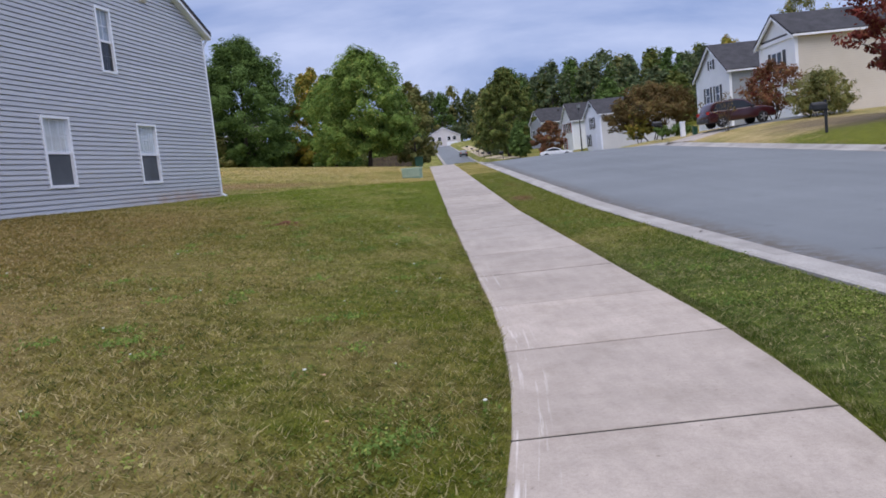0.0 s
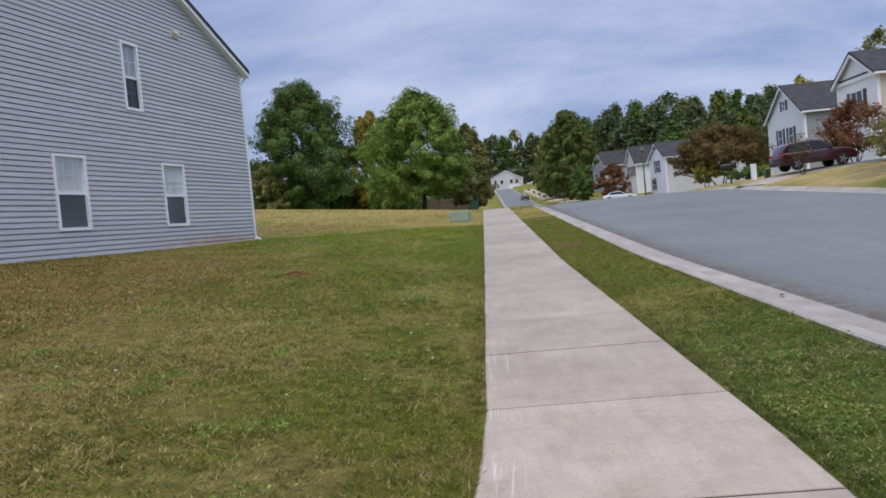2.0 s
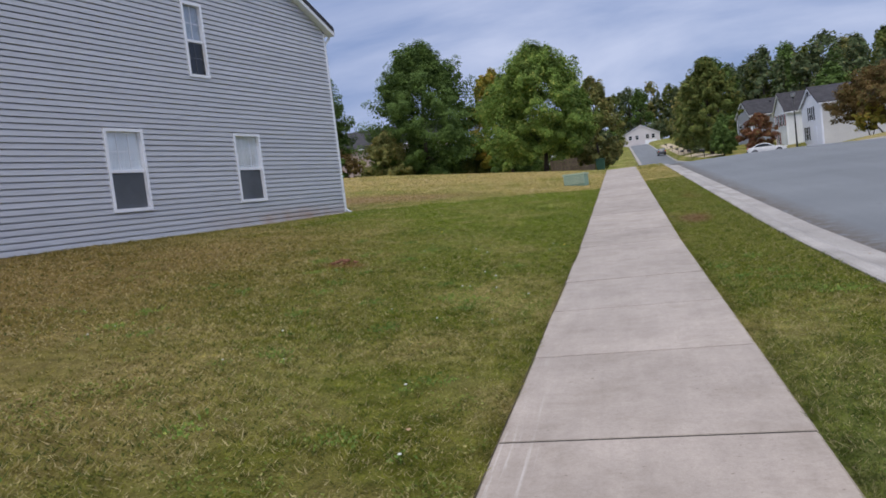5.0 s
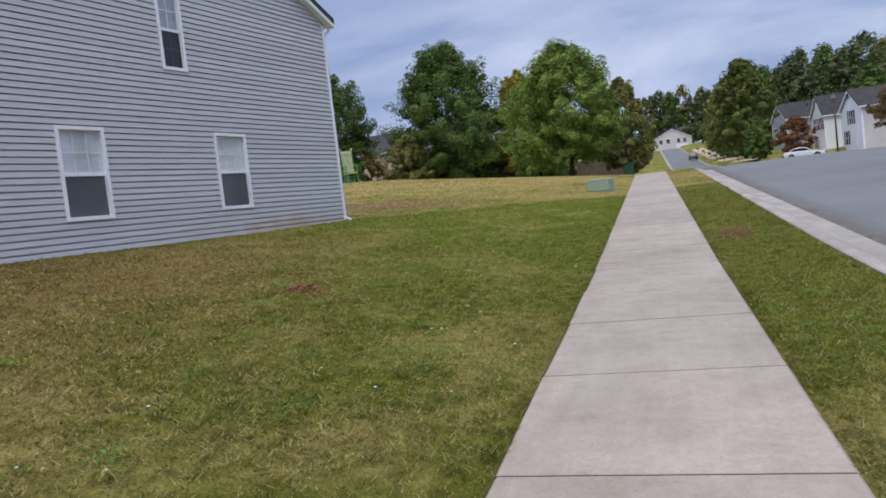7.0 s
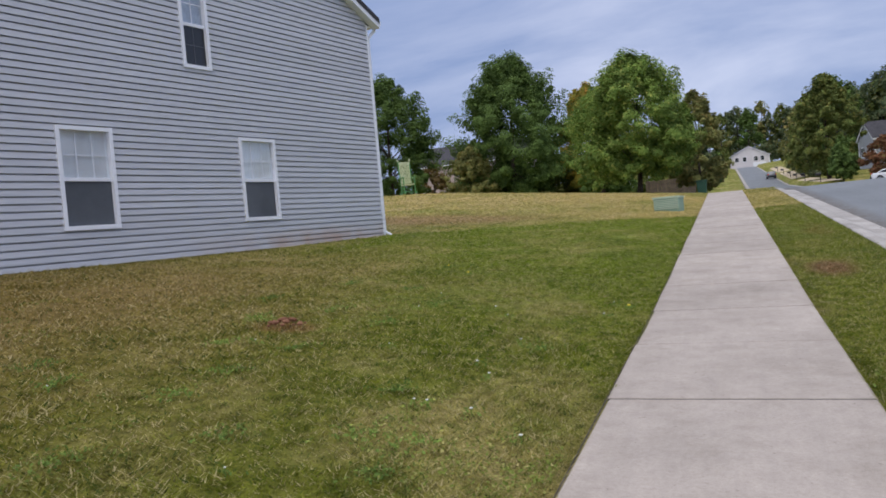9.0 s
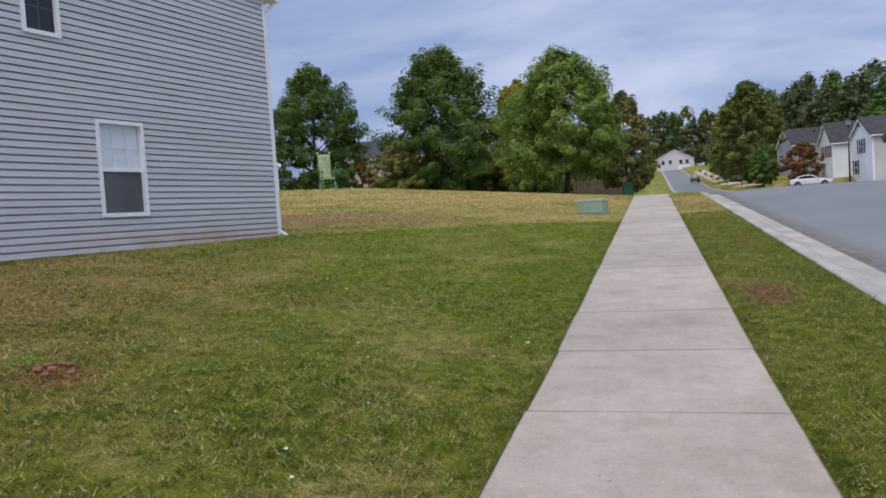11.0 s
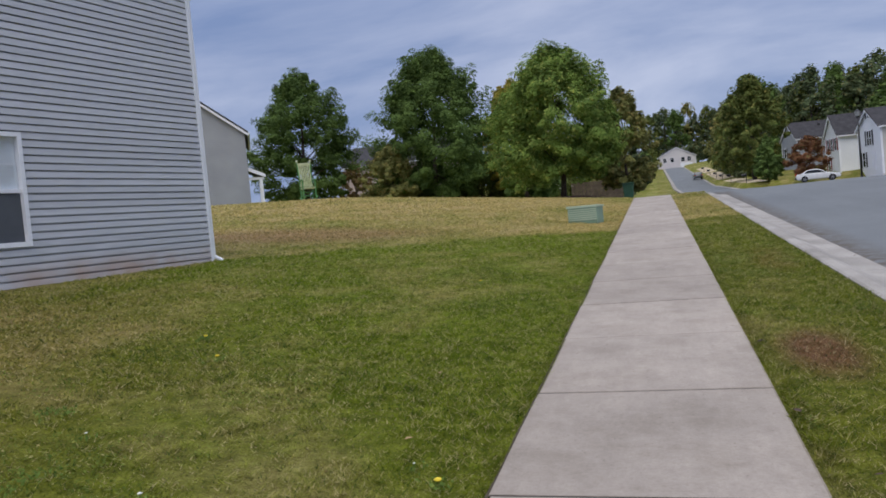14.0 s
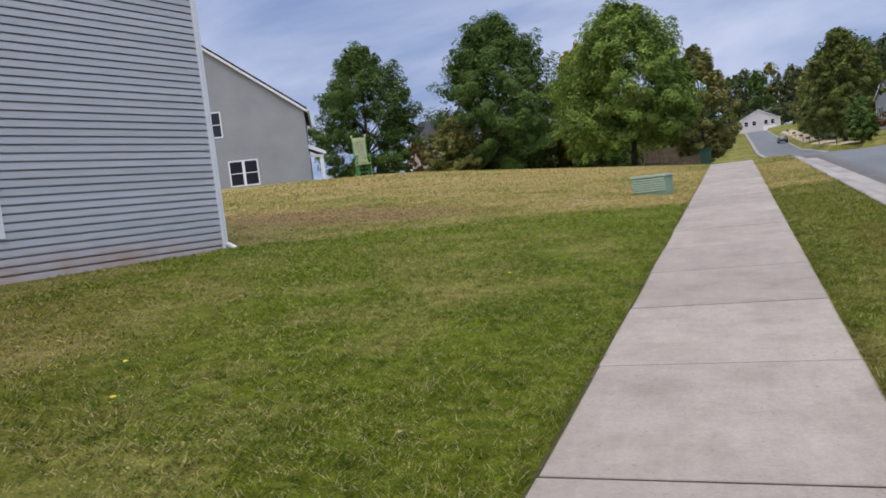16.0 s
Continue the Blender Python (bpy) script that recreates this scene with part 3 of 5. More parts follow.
# ---- building helpers ----
def link_mesh(name, verts, faces, material, parent=None, label="", smooth=False):
    me = bpy.data.meshes.new(name)
    me.from_pydata([tuple(v) for v in verts], [], [tuple(f) for f in faces])
    me.materials.append(material)
    if smooth:
        me.polygons.foreach_set("use_smooth", [True] * len(me.polygons))
    ob = new(name, me)
    if parent is not None:
        ob.parent = parent
    if label:
        ob["label"] = label
    return ob


def part(name, bm, material, parent=None, label="", smooth=False):
    me = bpy.data.meshes.new(name)
    bm.to_mesh(me)
    bm.free()
    me.materials.append(material)
    if smooth:
        me.polygons.foreach_set("use_smooth", [True] * len(me.polygons))
    ob = new(name, me)
    if parent is not None:
        ob.parent = parent
    if label:
        ob["label"] = label
    return ob


def box(x0, x1, y0, y1, z0, z1, bevel=0.0, bm=None):
    own = bm is None
    bm = bm or bmesh.new()
    r = bmesh.ops.create_cube(bm, size=1.0)
    bmesh.ops.transform(bm, matrix=Matrix.Translation(((x0 + x1) / 2, (y0 + y1) / 2, (z0 + z1) / 2)) @ Matrix.Diagonal((x1 - x0, y1 - y0, z1 - z0, 1)), verts=r["verts"])
    if bevel and own:
        bmesh.ops.bevel(bm, geom=list(bm.edges), offset=bevel, segments=2, affect="EDGES", profile=0.6)
    return bm


def ring(a, b, z0, z1, t, y0, y1):
    """A rectangular frame in one piece."""
    bm = bmesh.new()
    rows = []
    for y in (y0, y1):
        for k in (0, t):
            rows.append([bm.verts.new(p) for p in ((a + k, y, z0 + k), (b - k, y, z0 + k), (b - k, y, z1 - k), (a + k, y, z1 - k))])
    fo, fi, bo, bi = rows
    for i in range(4):
        j = (i + 1) % 4
        for q in ((fo[i], fo[j], fi[j], fi[i]), (bo[j], bo[i], bi[i], bi[j]), (fo[j], fo[i], bo[i], bo[j]), (fi[i], fi[j], bi[j], bi[i])):
            bm.faces.new(q)
    bmesh.ops.recalc_face_normals(bm, faces=bm.faces)
    return bm


def prism(points, depth, axis="y", start=0.0, bevel=0.0):
    """A closed outline extruded. axis y: outline in xz; axis x: outline in yz."""
    bm = bmesh.new()
    if axis == "y":
        a = [bm.verts.new((p[0], start, p[1])) for p in points]
        b = [bm.verts.new((p[0], start + depth, p[1])) for p in points]
    else:
        a = [bm.verts.new((start, p[0], p[1])) for p in points]
        b = [bm.verts.new((start + depth, p[0], p[1])) for p in points]
    n = len(points)
    bm.faces.new(a); bm.faces.new(b[::-1])
    for i in range(n):
        bm.faces.new((a[i], b[i], b[(i + 1) % n], a[(i + 1) % n]))
    bmesh.ops.recalc_face_normals(bm, faces=bm.faces)
    if bevel:
        bmesh.ops.bevel(bm, geom=list(bm.edges), offset=bevel, segments=2, affect="EDGES", profile=0.6)
    return bm


def tube(bm, p, q, r0, r1, seg=8):
    p, q = Vector(p), Vector(q)
    d = q - p
    m = Matrix.Translation((p + q) / 2) @ d.to_track_quat("Z", "Y").to_matrix().to_4x4()
    bmesh.ops.create_cone(bm, cap_ends=True, segments=seg, radius1=r0, radius2=r1, depth=d.length, matrix=m)


def empty(name, m, label, category, group="", kind=""):
    ob = new(name)
    ob.matrix_world = m
    return tagged(ob, label, category, group, kind)


# ---- the lie of the land ----
def rise(y):
    """Height of the pavement along the street."""
    return float(np.interp(y, [-100, 5, 15, 45, 52, 75, 112, 160, 300, 420, 900], [0, 0, 0.30, 1.82, 1.8, 1.55, 2.0, 3.4, 12.8, 16, 16]))


def bend(y):
    """Sideways offset of the pavement where it curves at the start."""
    d = max(0.0, 5.3 - y)
    return -0.021 * d * d if d < 6 else -0.756 - 0.252 * (d - 6)


ROAD_L = ([-100, 43, 50, 56, 68, 80, 90, 900], [2.79, 2.79, 1.0, -3.0, -3.0, 3.4, 4.2, 4.2])
ROAD_R = ([-100, 62, 80, 86, 104, 110, 118, 900], [13.2, 13.2, 16, 60, 60, 20, 10.5, 10.8])


def road_l(y):
    return float(np.interp(y, *ROAD_L))


def road_r(y):
    return float(np.interp(y, *ROAD_R))


def lawn(x, y):
    """Height of the grass."""
    z = rise(y)
    side = float(np.interp(y, [0, 8, 15, 20, 25, 35, 50, 65, 120], [0.085, 0.10, 0.104, 0.083, 0.068, 0.085, 0.10, 0.10, 0.03]))
    if x < -0.76 + bend(y):
        d = -0.76 + bend(y) - x
        # the ridge flattens out away from the street
        flat = min(1.0, max(0.0, (y - 28) / 10)) * 0.55
        z += side * (min(d, 35) - flat * max(0.0, min(d, 35) - 14))
    xr = road_r(y) + 0.7
    if x > xr and y < 112:
        z += 0.85 * (1 - math.exp(-(x - xr) / 3.5))
    if y > 112 and x > 11.5:
        z += min(0.10 * (x - 11.5), 9) * min(1, (y - 112) / 40)
    if y > 104 and x > 11.2:
        z += 0.55 * min(1, (y - 104) / 6)
    return z


def ground_z(x, y):
    z = lawn(x, y)
    xl, xr = road_l(y), road_r(y)
    if xl - 0.62 < x < xr + 0.62:
        z = rise(y) - 0.45
    if abs(x - bend(y)) < 0.3 and y < 46:
        z = rise(y) - 0.1
    return z


xs = [-700, -400, -250, -150, -100, -75, -58, -48, -42] + list(np.arange(-37, -12, 1.5)) + list(np.arange(-12, 2.0, 0.4)) + [2.1, 2.18, 3.0, 4.2, 5, 7, 9, 10.5, 11.5, 12.5, 13.78, 13.86] + list(np.arange(14.6, 36, 1.3)) + [40, 46, 54, 62, 75, 95, 130, 200, 320, 700]
ys = [-500, -200, -90, -40, -20, -12] + list(np.arange(-8, 50, 0.8)) + list(np.arange(50.5, 130, 2.5)) + list(np.arange(132, 340, 10)) + [380, 450, 600, 1500]
gv = [(x, y, ground_z(x, y) - 0.012 + 0.02 * (noise.noise(Vector((x * 0.8, y * 0.8, 0))) if -0.9 > x > -30 or 14 < x < 40 else 0)) for y in ys for x in xs]
nx = len(xs)
gf = [(j * nx + i, j * nx + i + 1, (j + 1) * nx + i + 1, (j + 1) * nx + i) for j in range(len(ys) - 1) for i in range(nx - 1)]
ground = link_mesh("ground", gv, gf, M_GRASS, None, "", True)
tagged(ground, "mown lawn of patchy green and dry tan grass", "lawn", "", "structure")

# road: one sheet of asphalt with a slight crown
rows = [-90, -40, -15] + list(np.arange(-8, 60, 1.0)) + list(np.arange(60, 125, 1.5)) + list(np.arange(126, 306, 8))
rv, rf, NC = [], [], 22
for y in rows:
    a, b = road_l(y) - 0.03, road_r(y) + 0.03
    for i in range(NC + 1):
        u = i / NC
        rv.append((a + (b - a) * u, y, rise(y) - 0.12 + 0.10 * math.sin(math.pi * u)))
for j in range(len(rows) - 1):
    for i in range(NC):
        k = j * (NC + 1) + i
        rf.append((k, k + 1, k + NC + 2, k + NC + 1))
road = link_mesh("road", rv, rf, M_ASPHALT, None, "", True)
tagged(road, "smooth blue-grey asphalt street with a slight crown", "road", "", "structure")

# ---- the grey house beside the pavement ----
BASE = 1.24
H_M = Matrix.Translation((-8.06, 24.232, BASE)) @ Matrix.Rotation(math.atan2(0.9803, 0.1975), 4, "Z")
WALL_H, SLOPE, RIDGE_X, LEN = 5.44, 0.463, -6.6, 13.2
house = empty("house", H_M, "two-storey house with lapped grey vinyl siding and white trim", "house")
WINS = [(-8.35, -7.36, 0.58, 2.25), (-4.58, -3.59, 0.58, 2.25), (-5.74, -5.08, 3.49, 5.19)]


def top_at(x):
    return WALL_H + SLOPE * (min(-x, x + LEN) if x < 0 else 0)


# wall behind the siding, left open at the windows; near-black colour stands in for shade
cuts_x = sorted({-LEN, 0.0, RIDGE_X, *[w[0] + 0.05 for w in WINS], *[w[1] - 0.05 for w in WINS]})
for a, b in zip(cuts_x, cuts_x[1:]):
    mid = (a + b) / 2
    holes = sorted((w[2] + 0.05, w[3] - 0.05) for w in WINS if w[0] < mid < w[1])
    z = -0.6
    for h0, h1 in holes:
        part("wall_panel", box(a, b, 0.0, 0.2, z, h0), M_SHADE, house)
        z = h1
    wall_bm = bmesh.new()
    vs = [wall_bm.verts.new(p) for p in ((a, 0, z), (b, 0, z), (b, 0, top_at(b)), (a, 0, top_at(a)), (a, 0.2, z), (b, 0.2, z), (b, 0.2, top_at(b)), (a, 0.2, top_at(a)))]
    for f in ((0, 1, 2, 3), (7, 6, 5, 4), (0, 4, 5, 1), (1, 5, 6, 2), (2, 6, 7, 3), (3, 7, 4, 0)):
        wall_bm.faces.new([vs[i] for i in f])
    part("wall_panel", wall_bm, M_SHADE, house)
part("wall", box(-0.2, 0.0, 0.2, 10.8, -0.6, WALL_H), M_SIDING, house)
part("wall", box(-LEN, -LEN + 0.2, 0.2, 10.8, -0.6, WALL_H), M_SIDING, house)
part("wall", prism([(-LEN, -0.6), (0, -0.6), (0, WALL_H), (RIDGE_X, top_at(RIDGE_X)), (-LEN, WALL_H)], 0.2, "y", 10.8), M_SIDING, house)
part("floor_slab", box(-LEN + 0.2, -0.2, 0.2, 10.8, -0.6, 0.0), M_SHADE, house)
part("storey_floor", box(-LEN + 0.2, -0.2, 0.21, 10.8, 2.75, 2.95), M_SHADE, house)
# foundation strip
part("foundation", box(-LEN, 0.0, -0.012, 0.0, -0.6, -0.012), M_CONC, house, "pale concrete foundation strip")
# roof: two slopes with overhang
for sgn, x_e in ((1, 0.3), (-1, -LEN - 0.3)):
    z_e = WALL_H - SLOPE * 0.3
    zr = top_at(RIDGE_X)
    pts = [(x_e, z_e + 0.02), (RIDGE_X, zr + 0.02), (RIDGE_X, zr + 0.17), (x_e, z_e + 0.16)]
    part("roof", prism(pts if sgn > 0 else pts[::-1], 11.4, "y", -0.25), M_SHINGLE, house, "dark shingle roof slope")
    pts = [(x_e, z_e - 0.09), (RIDGE_X, zr - 0.09), (RIDGE_X, zr + 0.02), (x_e, z_e + 0.02)]
    part("rake_board", prism(pts if sgn > 0 else pts[::-1], 0.22, "y", -0.24), M_TRIM, house, "white rake board under the roof edge")
part("gutter", prism([(0.28, WALL_H - 0.17), (0.40, WALL_H - 0.14), (0.40, WALL_H - 0.03), (0.28, WALL_H - 0.03)], 11.3, "y", -0.2), M_TRIM, house, "white gutter")
part("soffit", box(0.0, 0.28, -0.02, 10.9, WALL_H - 0.2, WALL_H - 0.16), M_TRIM, house)
part("corner_trim", box(-0.05, 0.015, -0.062, 0.06, -0.01, WALL_H - 0.16, 0.004), M_TRIM, house, "pale vinyl corner post")
bm = bmesh.new()
for p, q in (((0.34, -0.02, WALL_H - 0.15), (0.34, -0.02, WALL_H - 0.26)), ((0.34, -0.02, WALL_H - 0.24), (0.055, -0.02, WALL_H - 0.48)), ((0.055, -0.02, WALL_H - 0.46), (0.055, -0.02, 0.10)), ((0.055, -0.02, 0.12), (0.14, -0.15, 0.02))):
    tube(bm, p, q, 0.038, 0.038, 10)
part("downspout", bm, M_TRIM, house, "white downspout with a kicked-out foot")

# double-hung windows
for wi, (a, b, z0, z1) in enumerate(WINS):
    # dark backing sheet, the unlit room's shade painted in
    win = part("window", box(a + 0.05, b - 0.05, 0.16, 0.19, z0 + 0.05, z1 - 0.05), M_SHADE, house, "white double-hung window with blinds above and a screen below")
    t = 0.065
    part("frame", ring(a, b, z0, z1, t, -0.08, 0.05), M_TRIM, win)
    zm = (z0 + z1) / 2 - 0.02
    part("meeting_rail", box(a + t, b - t, -0.03, 0.03, zm - 0.03, zm + 0.03, 0.004), M_TRIM, win)
    part("upper_pane", box(a + t, b - t, 0.0, 0.006, zm + 0.03, z1 - t), M_GLASS, win)
    part("lower_pane", box(a + t, b - t, 0.012, 0.018, z0 + t, zm - 0.03), M_GLASS, win)
    cols = 3 if wi < 2 else 2
    for i in range(1, cols):
        x = a + t + (b - a - 2 * t) * i / cols
        part("muntin", box(x - 0.007, x + 0.007, -0.008, 0.0, zm + 0.03, z1 - t), M_TRIM, win)
    part("muntin", box(a + t, b - t, -0.0085, 0.0, (zm + z1 - t) / 2 - 0.007, (zm + z1 - t) / 2 + 0.007), M_TRIM, win)
    if wi < 2:
        for i in range(12):
            zz = zm + 0.035 + i * (z1 - t - zm - 0.035) / 12
            hh = (z1 - t - zm - 0.035) / 12 * 0.985
            part("blind_slat", box(a + t, b - t, 0.022, 0.028, zz, zz + hh), M_BLIND, win)
    else:
        # added panel whose colour imitates sky mirrored in the glass
        part("sky_panel", box(a + t, b - t, 0.022, 0.03, zm + 0.03, z1 - t), M_SKYREFLECT, win, "blue-grey panel behind the upper sash, painted as reflected sky")
    if wi == 2:
        part("muntin", box((a + b) / 2 - 0.006, (a + b) / 2 + 0.006, -0.009, -0.004, z0 + t, zm - 0.03), M_SCREEN, win)
        part("muntin", box(a + t, b - t, -0.0095, -0.004, (z0 + t + zm) / 2 - 0.006, (z0 + t + zm) / 2 + 0.006), M_SCREEN, win)
    part("screen", box(a + t, b - t, -0.004, 0.002, z0 + t, zm - 0.03), M_SCREEN if wi < 2 else M_DKGLASS, win, "grey insect screen")

vent = part("vent_cover", box(-3.52, -3.22, -0.1, 0.0, 5.72, 5.95, 0.02), M_CREAM, house, "cream gable vent hood")
part("hood", prism([(-0.1, 5.94), (-0.1, 5.86), (-0.17, 5.8), (-0.17, 5.83)], 0.26, "x", -3.5), M_CREAM, vent)

# ---- transformer cabinet on the verge ----
tr = empty("transformer_cabinet", Matrix.Translation((-1.68, 31.9, lawn(-1.68, 31.9) + 0.03)) @ Matrix.Rotation(radians(-14), 4, "Z"), "pale green ribbed utility cabinet standing in the grass", "utility box")
part("cabinet_body", box(-0.40, 0.40, -0.26, 0.26, -0.1, 0.36, 0.015), M_GREEN_BOX, tr)
part("cabinet_lid", prism([(-0.29, 0.36), (0.28, 0.36), (0.28, 0.40), (-0.29, 0.42)], 0.86, "x", -0.43, 0.008), M_LID, tr, "pale green lid")
for i in range(6):
    part("rib", box(-0.385, 0.385, -0.285, -0.26, 0.035 + i * 0.053, 0.065 + i * 0.053, 0.003), M_LID, tr)


# ---- trees ----
def leaves(centres, radii, count, size, rng, squash=0.8, loose=0.07):
    """Small leaf blades set in sprays that reach outwards and up from the crown's axis."""
    k = len(centres)
    mid_z = centres[:, 2].mean()
    axis = centres - np.array([0, 0, mid_z * 0.8])
    axis /= np.linalg.norm(axis, axis=1)[:, None] + 1e-9
    axis = axis + np.array([0, 0, 0.45]) + rng.normal(size=axis.shape) * 0.3
    axis /= np.linalg.norm(axis, axis=1)[:, None] + 1e-9
    idx = rng.integers(0, k, count)
    ax, rad = axis[idx], radii[idx][:, None]
    t = rng.uniform(-1, 1, count)[:, None]
    d = rng.normal(size=(count, 3))
    d -= ax * (d * ax).sum(axis=1)[:, None]
    d /= np.linalg.norm(d, axis=1)[:, None] + 1e-9
    off = (ax * t * 1.2 + d * (0.88 - 0.5 * np.maximum(t, 0)) * rng.random(count)[:, None] ** 0.6) * rad * np.array([1, 1, squash])
    c = centres[idx] + off
    # a few leaves fill the space between neighbouring sprays
    j = rng.integers(0, k, count)
    near = (np.linalg.norm(centres[idx] - centres[j], axis=1) < 3.5 * radii.mean()) & (rng.random(count) < loose * 4)
    u = rng.random(count)[:, None]
    c = np.where(near[:, None], centres[idx] * (1 - u) + centres[j] * u + rng.normal(size=(count, 3)) * radii.mean() * 0.25, c)
    # blades face away from the heart of their spray and up, with scatter
    nrm = off / (np.linalg.norm(off, axis=1)[:, None] + 1e-9) * 0.85 + ax * 0.3 + np.array([0, 0, 0.5]) + rng.normal(size=(count, 3)) * 0.38
    a = np.cross(nrm, rng.normal(size=(count, 3))); a /= np.linalg.norm(a, axis=1)[:, None] + 1e-9
    b = np.cross(nrm, a); b /= np.linalg.norm(b, axis=1)[:, None] + 1e-9
    s = size * (0.6 + 0.8 * rng.random(count))[:, None]
    return np.stack([c - a * s, c - b * s * 0.55, c + a * s, c + b * s * 0.55], axis=1).reshape(-1, 3)


def leaf_mesh(name, v, material, parent, label=""):
    n = len(v) // 4
    me = bpy.data.meshes.new(name)
    me.vertices.add(n * 4); me.loops.add(n * 4); me.polygons.add(n)
    me.vertices.foreach_set("co", v.astype(np.float32).ravel())
    me.loops.foreach_set("vertex_index", np.arange(n * 4, dtype=np.int32))
    me.polygons.foreach_set("loop_start", np.arange(0, n * 4, 4, dtype=np.int32))
    me.update(calc_edges=True)
    me.materials.append(material)
    ob = new(name, me)
    ob.parent = parent
    if label:
        ob["label"] = label
    return ob


def crown_clumps(rng, h0, h1, width, shape, count, clump):
    """Clump centres in a rounded crown between heights h0 and h1."""
    out = []
    while len(out) < count:
        t = rng.random()
        prof = {"oval": math.sin(math.pi * min(1, 0.16 + 0.84 * t)) ** 0.65, "cone": (1 - t) ** 0.75 * min(1, 0.35 + t * 5), "flat": math.sqrt(max(0, 1 - (1.6 * t - 0.6) ** 2)) if t > 0.02 else 0.2, "egg": (math.sin(math.pi * (0.12 + 0.86 * t ** 0.8))) ** 0.7}[shape]
        ang = rng.random() * 2 * math.pi
        lob = 1 + 0.18 * math.sin(3 * ang + 5 * t + count) + 0.1 * math.sin(7 * ang - 9 * t)
        rr = width / 2 * prof * lob * (0.35 + 0.65 * rng.random() ** 0.5) * 0.86
        out.append((rr * math.cos(ang), rr * math.sin(ang), h0 + t * (h1 - h0)))
    return np.array(out)


def tree(name, label, x, y, height, width, material, seed, crown_base=0.15, shape="oval", clumps=80, count=9000, size=0.16, clump=0.15, stems=1, z=None, sparse=0.0, group=""):
    rng = np.random.default_rng(seed)
    ob = empty(name, Matrix.Translation((x, y, (lawn(x, y) if z is None else z) - 0.05)), label, "tree" if height > 2.2 else "shrub", group)
    h0 = height * crown_base
    rad = width * clump
    c = crown_clumps(rng, h0 + rad * 0.5, height - rad * 0.7, width - rad, shape, clumps, clump)
    c[0] = (0, 0, height - rad * 0.8)
    radii = rad * (0.42 + 0.75 * rng.random(len(c)))
    bm = bmesh.new()
    tr_r = max(0.035, height * 0.017) / math.sqrt(stems)
    for s in range(stems):
        ang = s * 2.4
        off = 0.0 if stems == 1 else 0.12 * width
        top = Vector((off * 1.8 * math.cos(ang), off * 1.8 * math.sin(ang), height * (0.82 if stems == 1 else 0.6)))
        basep = Vector((off * 0.3 * math.cos(ang), off * 0.3 * math.sin(ang), 0))
        prev, n = basep, 5
        for i in range(1, n + 1):
            u = i / n
            nxt = basep.lerp(top, u) + Vector(((rng.random() - 0.5), (rng.random() - 0.5), 0)) * width * 0.03
            tube(bm, prev, nxt, tr_r * (1.25 if i == 1 else 1) * (1 - 0.17 * (i - 1)), tr_r * (1 - 0.17 * i), 8)
            prev = nxt
        for i in rng.choice(len(c), min(len(c), 12), replace=False):
            u = min(0.9, max(0.25, c[i][2] / height * 0.75))
            tube(bm, basep.lerp(top, u), c[i], tr_r * 0.42 * (1.1 - u), tr_r * 0.08, 5)
    part("trunk", bm, M_BARK, ob, "", True)
    v = leaves(c, radii, int(count * (1 - sparse)), size, rng)
    leaf_mesh("crown", v, material, ob)
    return ob


tree("oak_tree", "broad dark green shade tree on the ridge", -19.5, 80, 15.0, 14.6, L_DARK, 11, 0.04, "egg", 380, 105000, 0.12, 0.085)
tree("maple_tree", "full rounded green tree beside the pavement", -5.2, 57.5, 9.4, 9.8, L_GREEN, 12, 0.12, "egg", 380, 105000, 0.085, 0.085)
tree("oak_tree", "dark green oval tree behind the porch house", -32.9, 80, 14.4, 12.6, L_DARK, 13, 0.06, "egg", 260, 70000, 0.12, 0.085)
tree("ornamental_tree", "small olive-brown tree in early autumn colour", -22.6, 76, 5.8, 5.6, L_OLIVE, 14, 0.06, "oval", 120, 14000, 0.12, 0.09)
tree("maple_tree", "yellowing tree standing behind greener ones", -12.6, 84, 12.0, 8.0, L_YELLOW, 15, 0.1, "egg", 140, 22000, 0.15, 0.085)
tree("maple_tree", "tree turning rust and orange at the corner", -1.7, 64, 7.7, 5.4, L_OLIVE, 16, 0.1, "egg", 140, 20000, 0.12, 0.085)
tree("maple_tree", "green tree filling the gap behind the corner", -8.8, 66, 8.6, 6.5, L_GREEN, 18, 0.08, "egg", 120, 20000, 0.13, 0.085)

tree("ornamental_tree", "rust-coloured tree in front of the brick house", -36, 100, 6.8, 6.0, L_RUST, 19, 0.06, "oval", 90, 8000, 0.15, 0.1)

# ---- across the street ----
tree("crepe_myrtle", "wide low rust-coloured tree on the far verge", 20.2, 68, 5.5, 9.6, L_RUST, 21, 0.2, "flat", 200, 30000, 0.10, 0.075, 3)
tree("red_maple", "deep red maple beside the mailbox", 19.6, 29.5, 8.6, 7.6, L_RED, 22, 0.22, "oval", 160, 17000, 0.10, 0.08)
tree("crepe_myrtle", "small rust and red crepe myrtle with bare stems", 21.0, 45.5, 3.7, 4.8, L_RUSTRED, 23, 0.16, "flat", 90, 5600, 0.08, 0.09, 4)
tree("crepe_myrtle", "thin red crepe myrtle beside the driveway", 20.4, 45.8, 3.4, 2.4, L_RED, 28, 0.2, "oval", 50, 2600, 0.07, 0.1, 3)
tree("shrub", "loose olive-green shrub by the cream house", 21.2, 40.5, 2.8, 4.4, L_OLIVE, 24, 0.03, "oval", 110, 9000, 0.065, 0.1, 3)
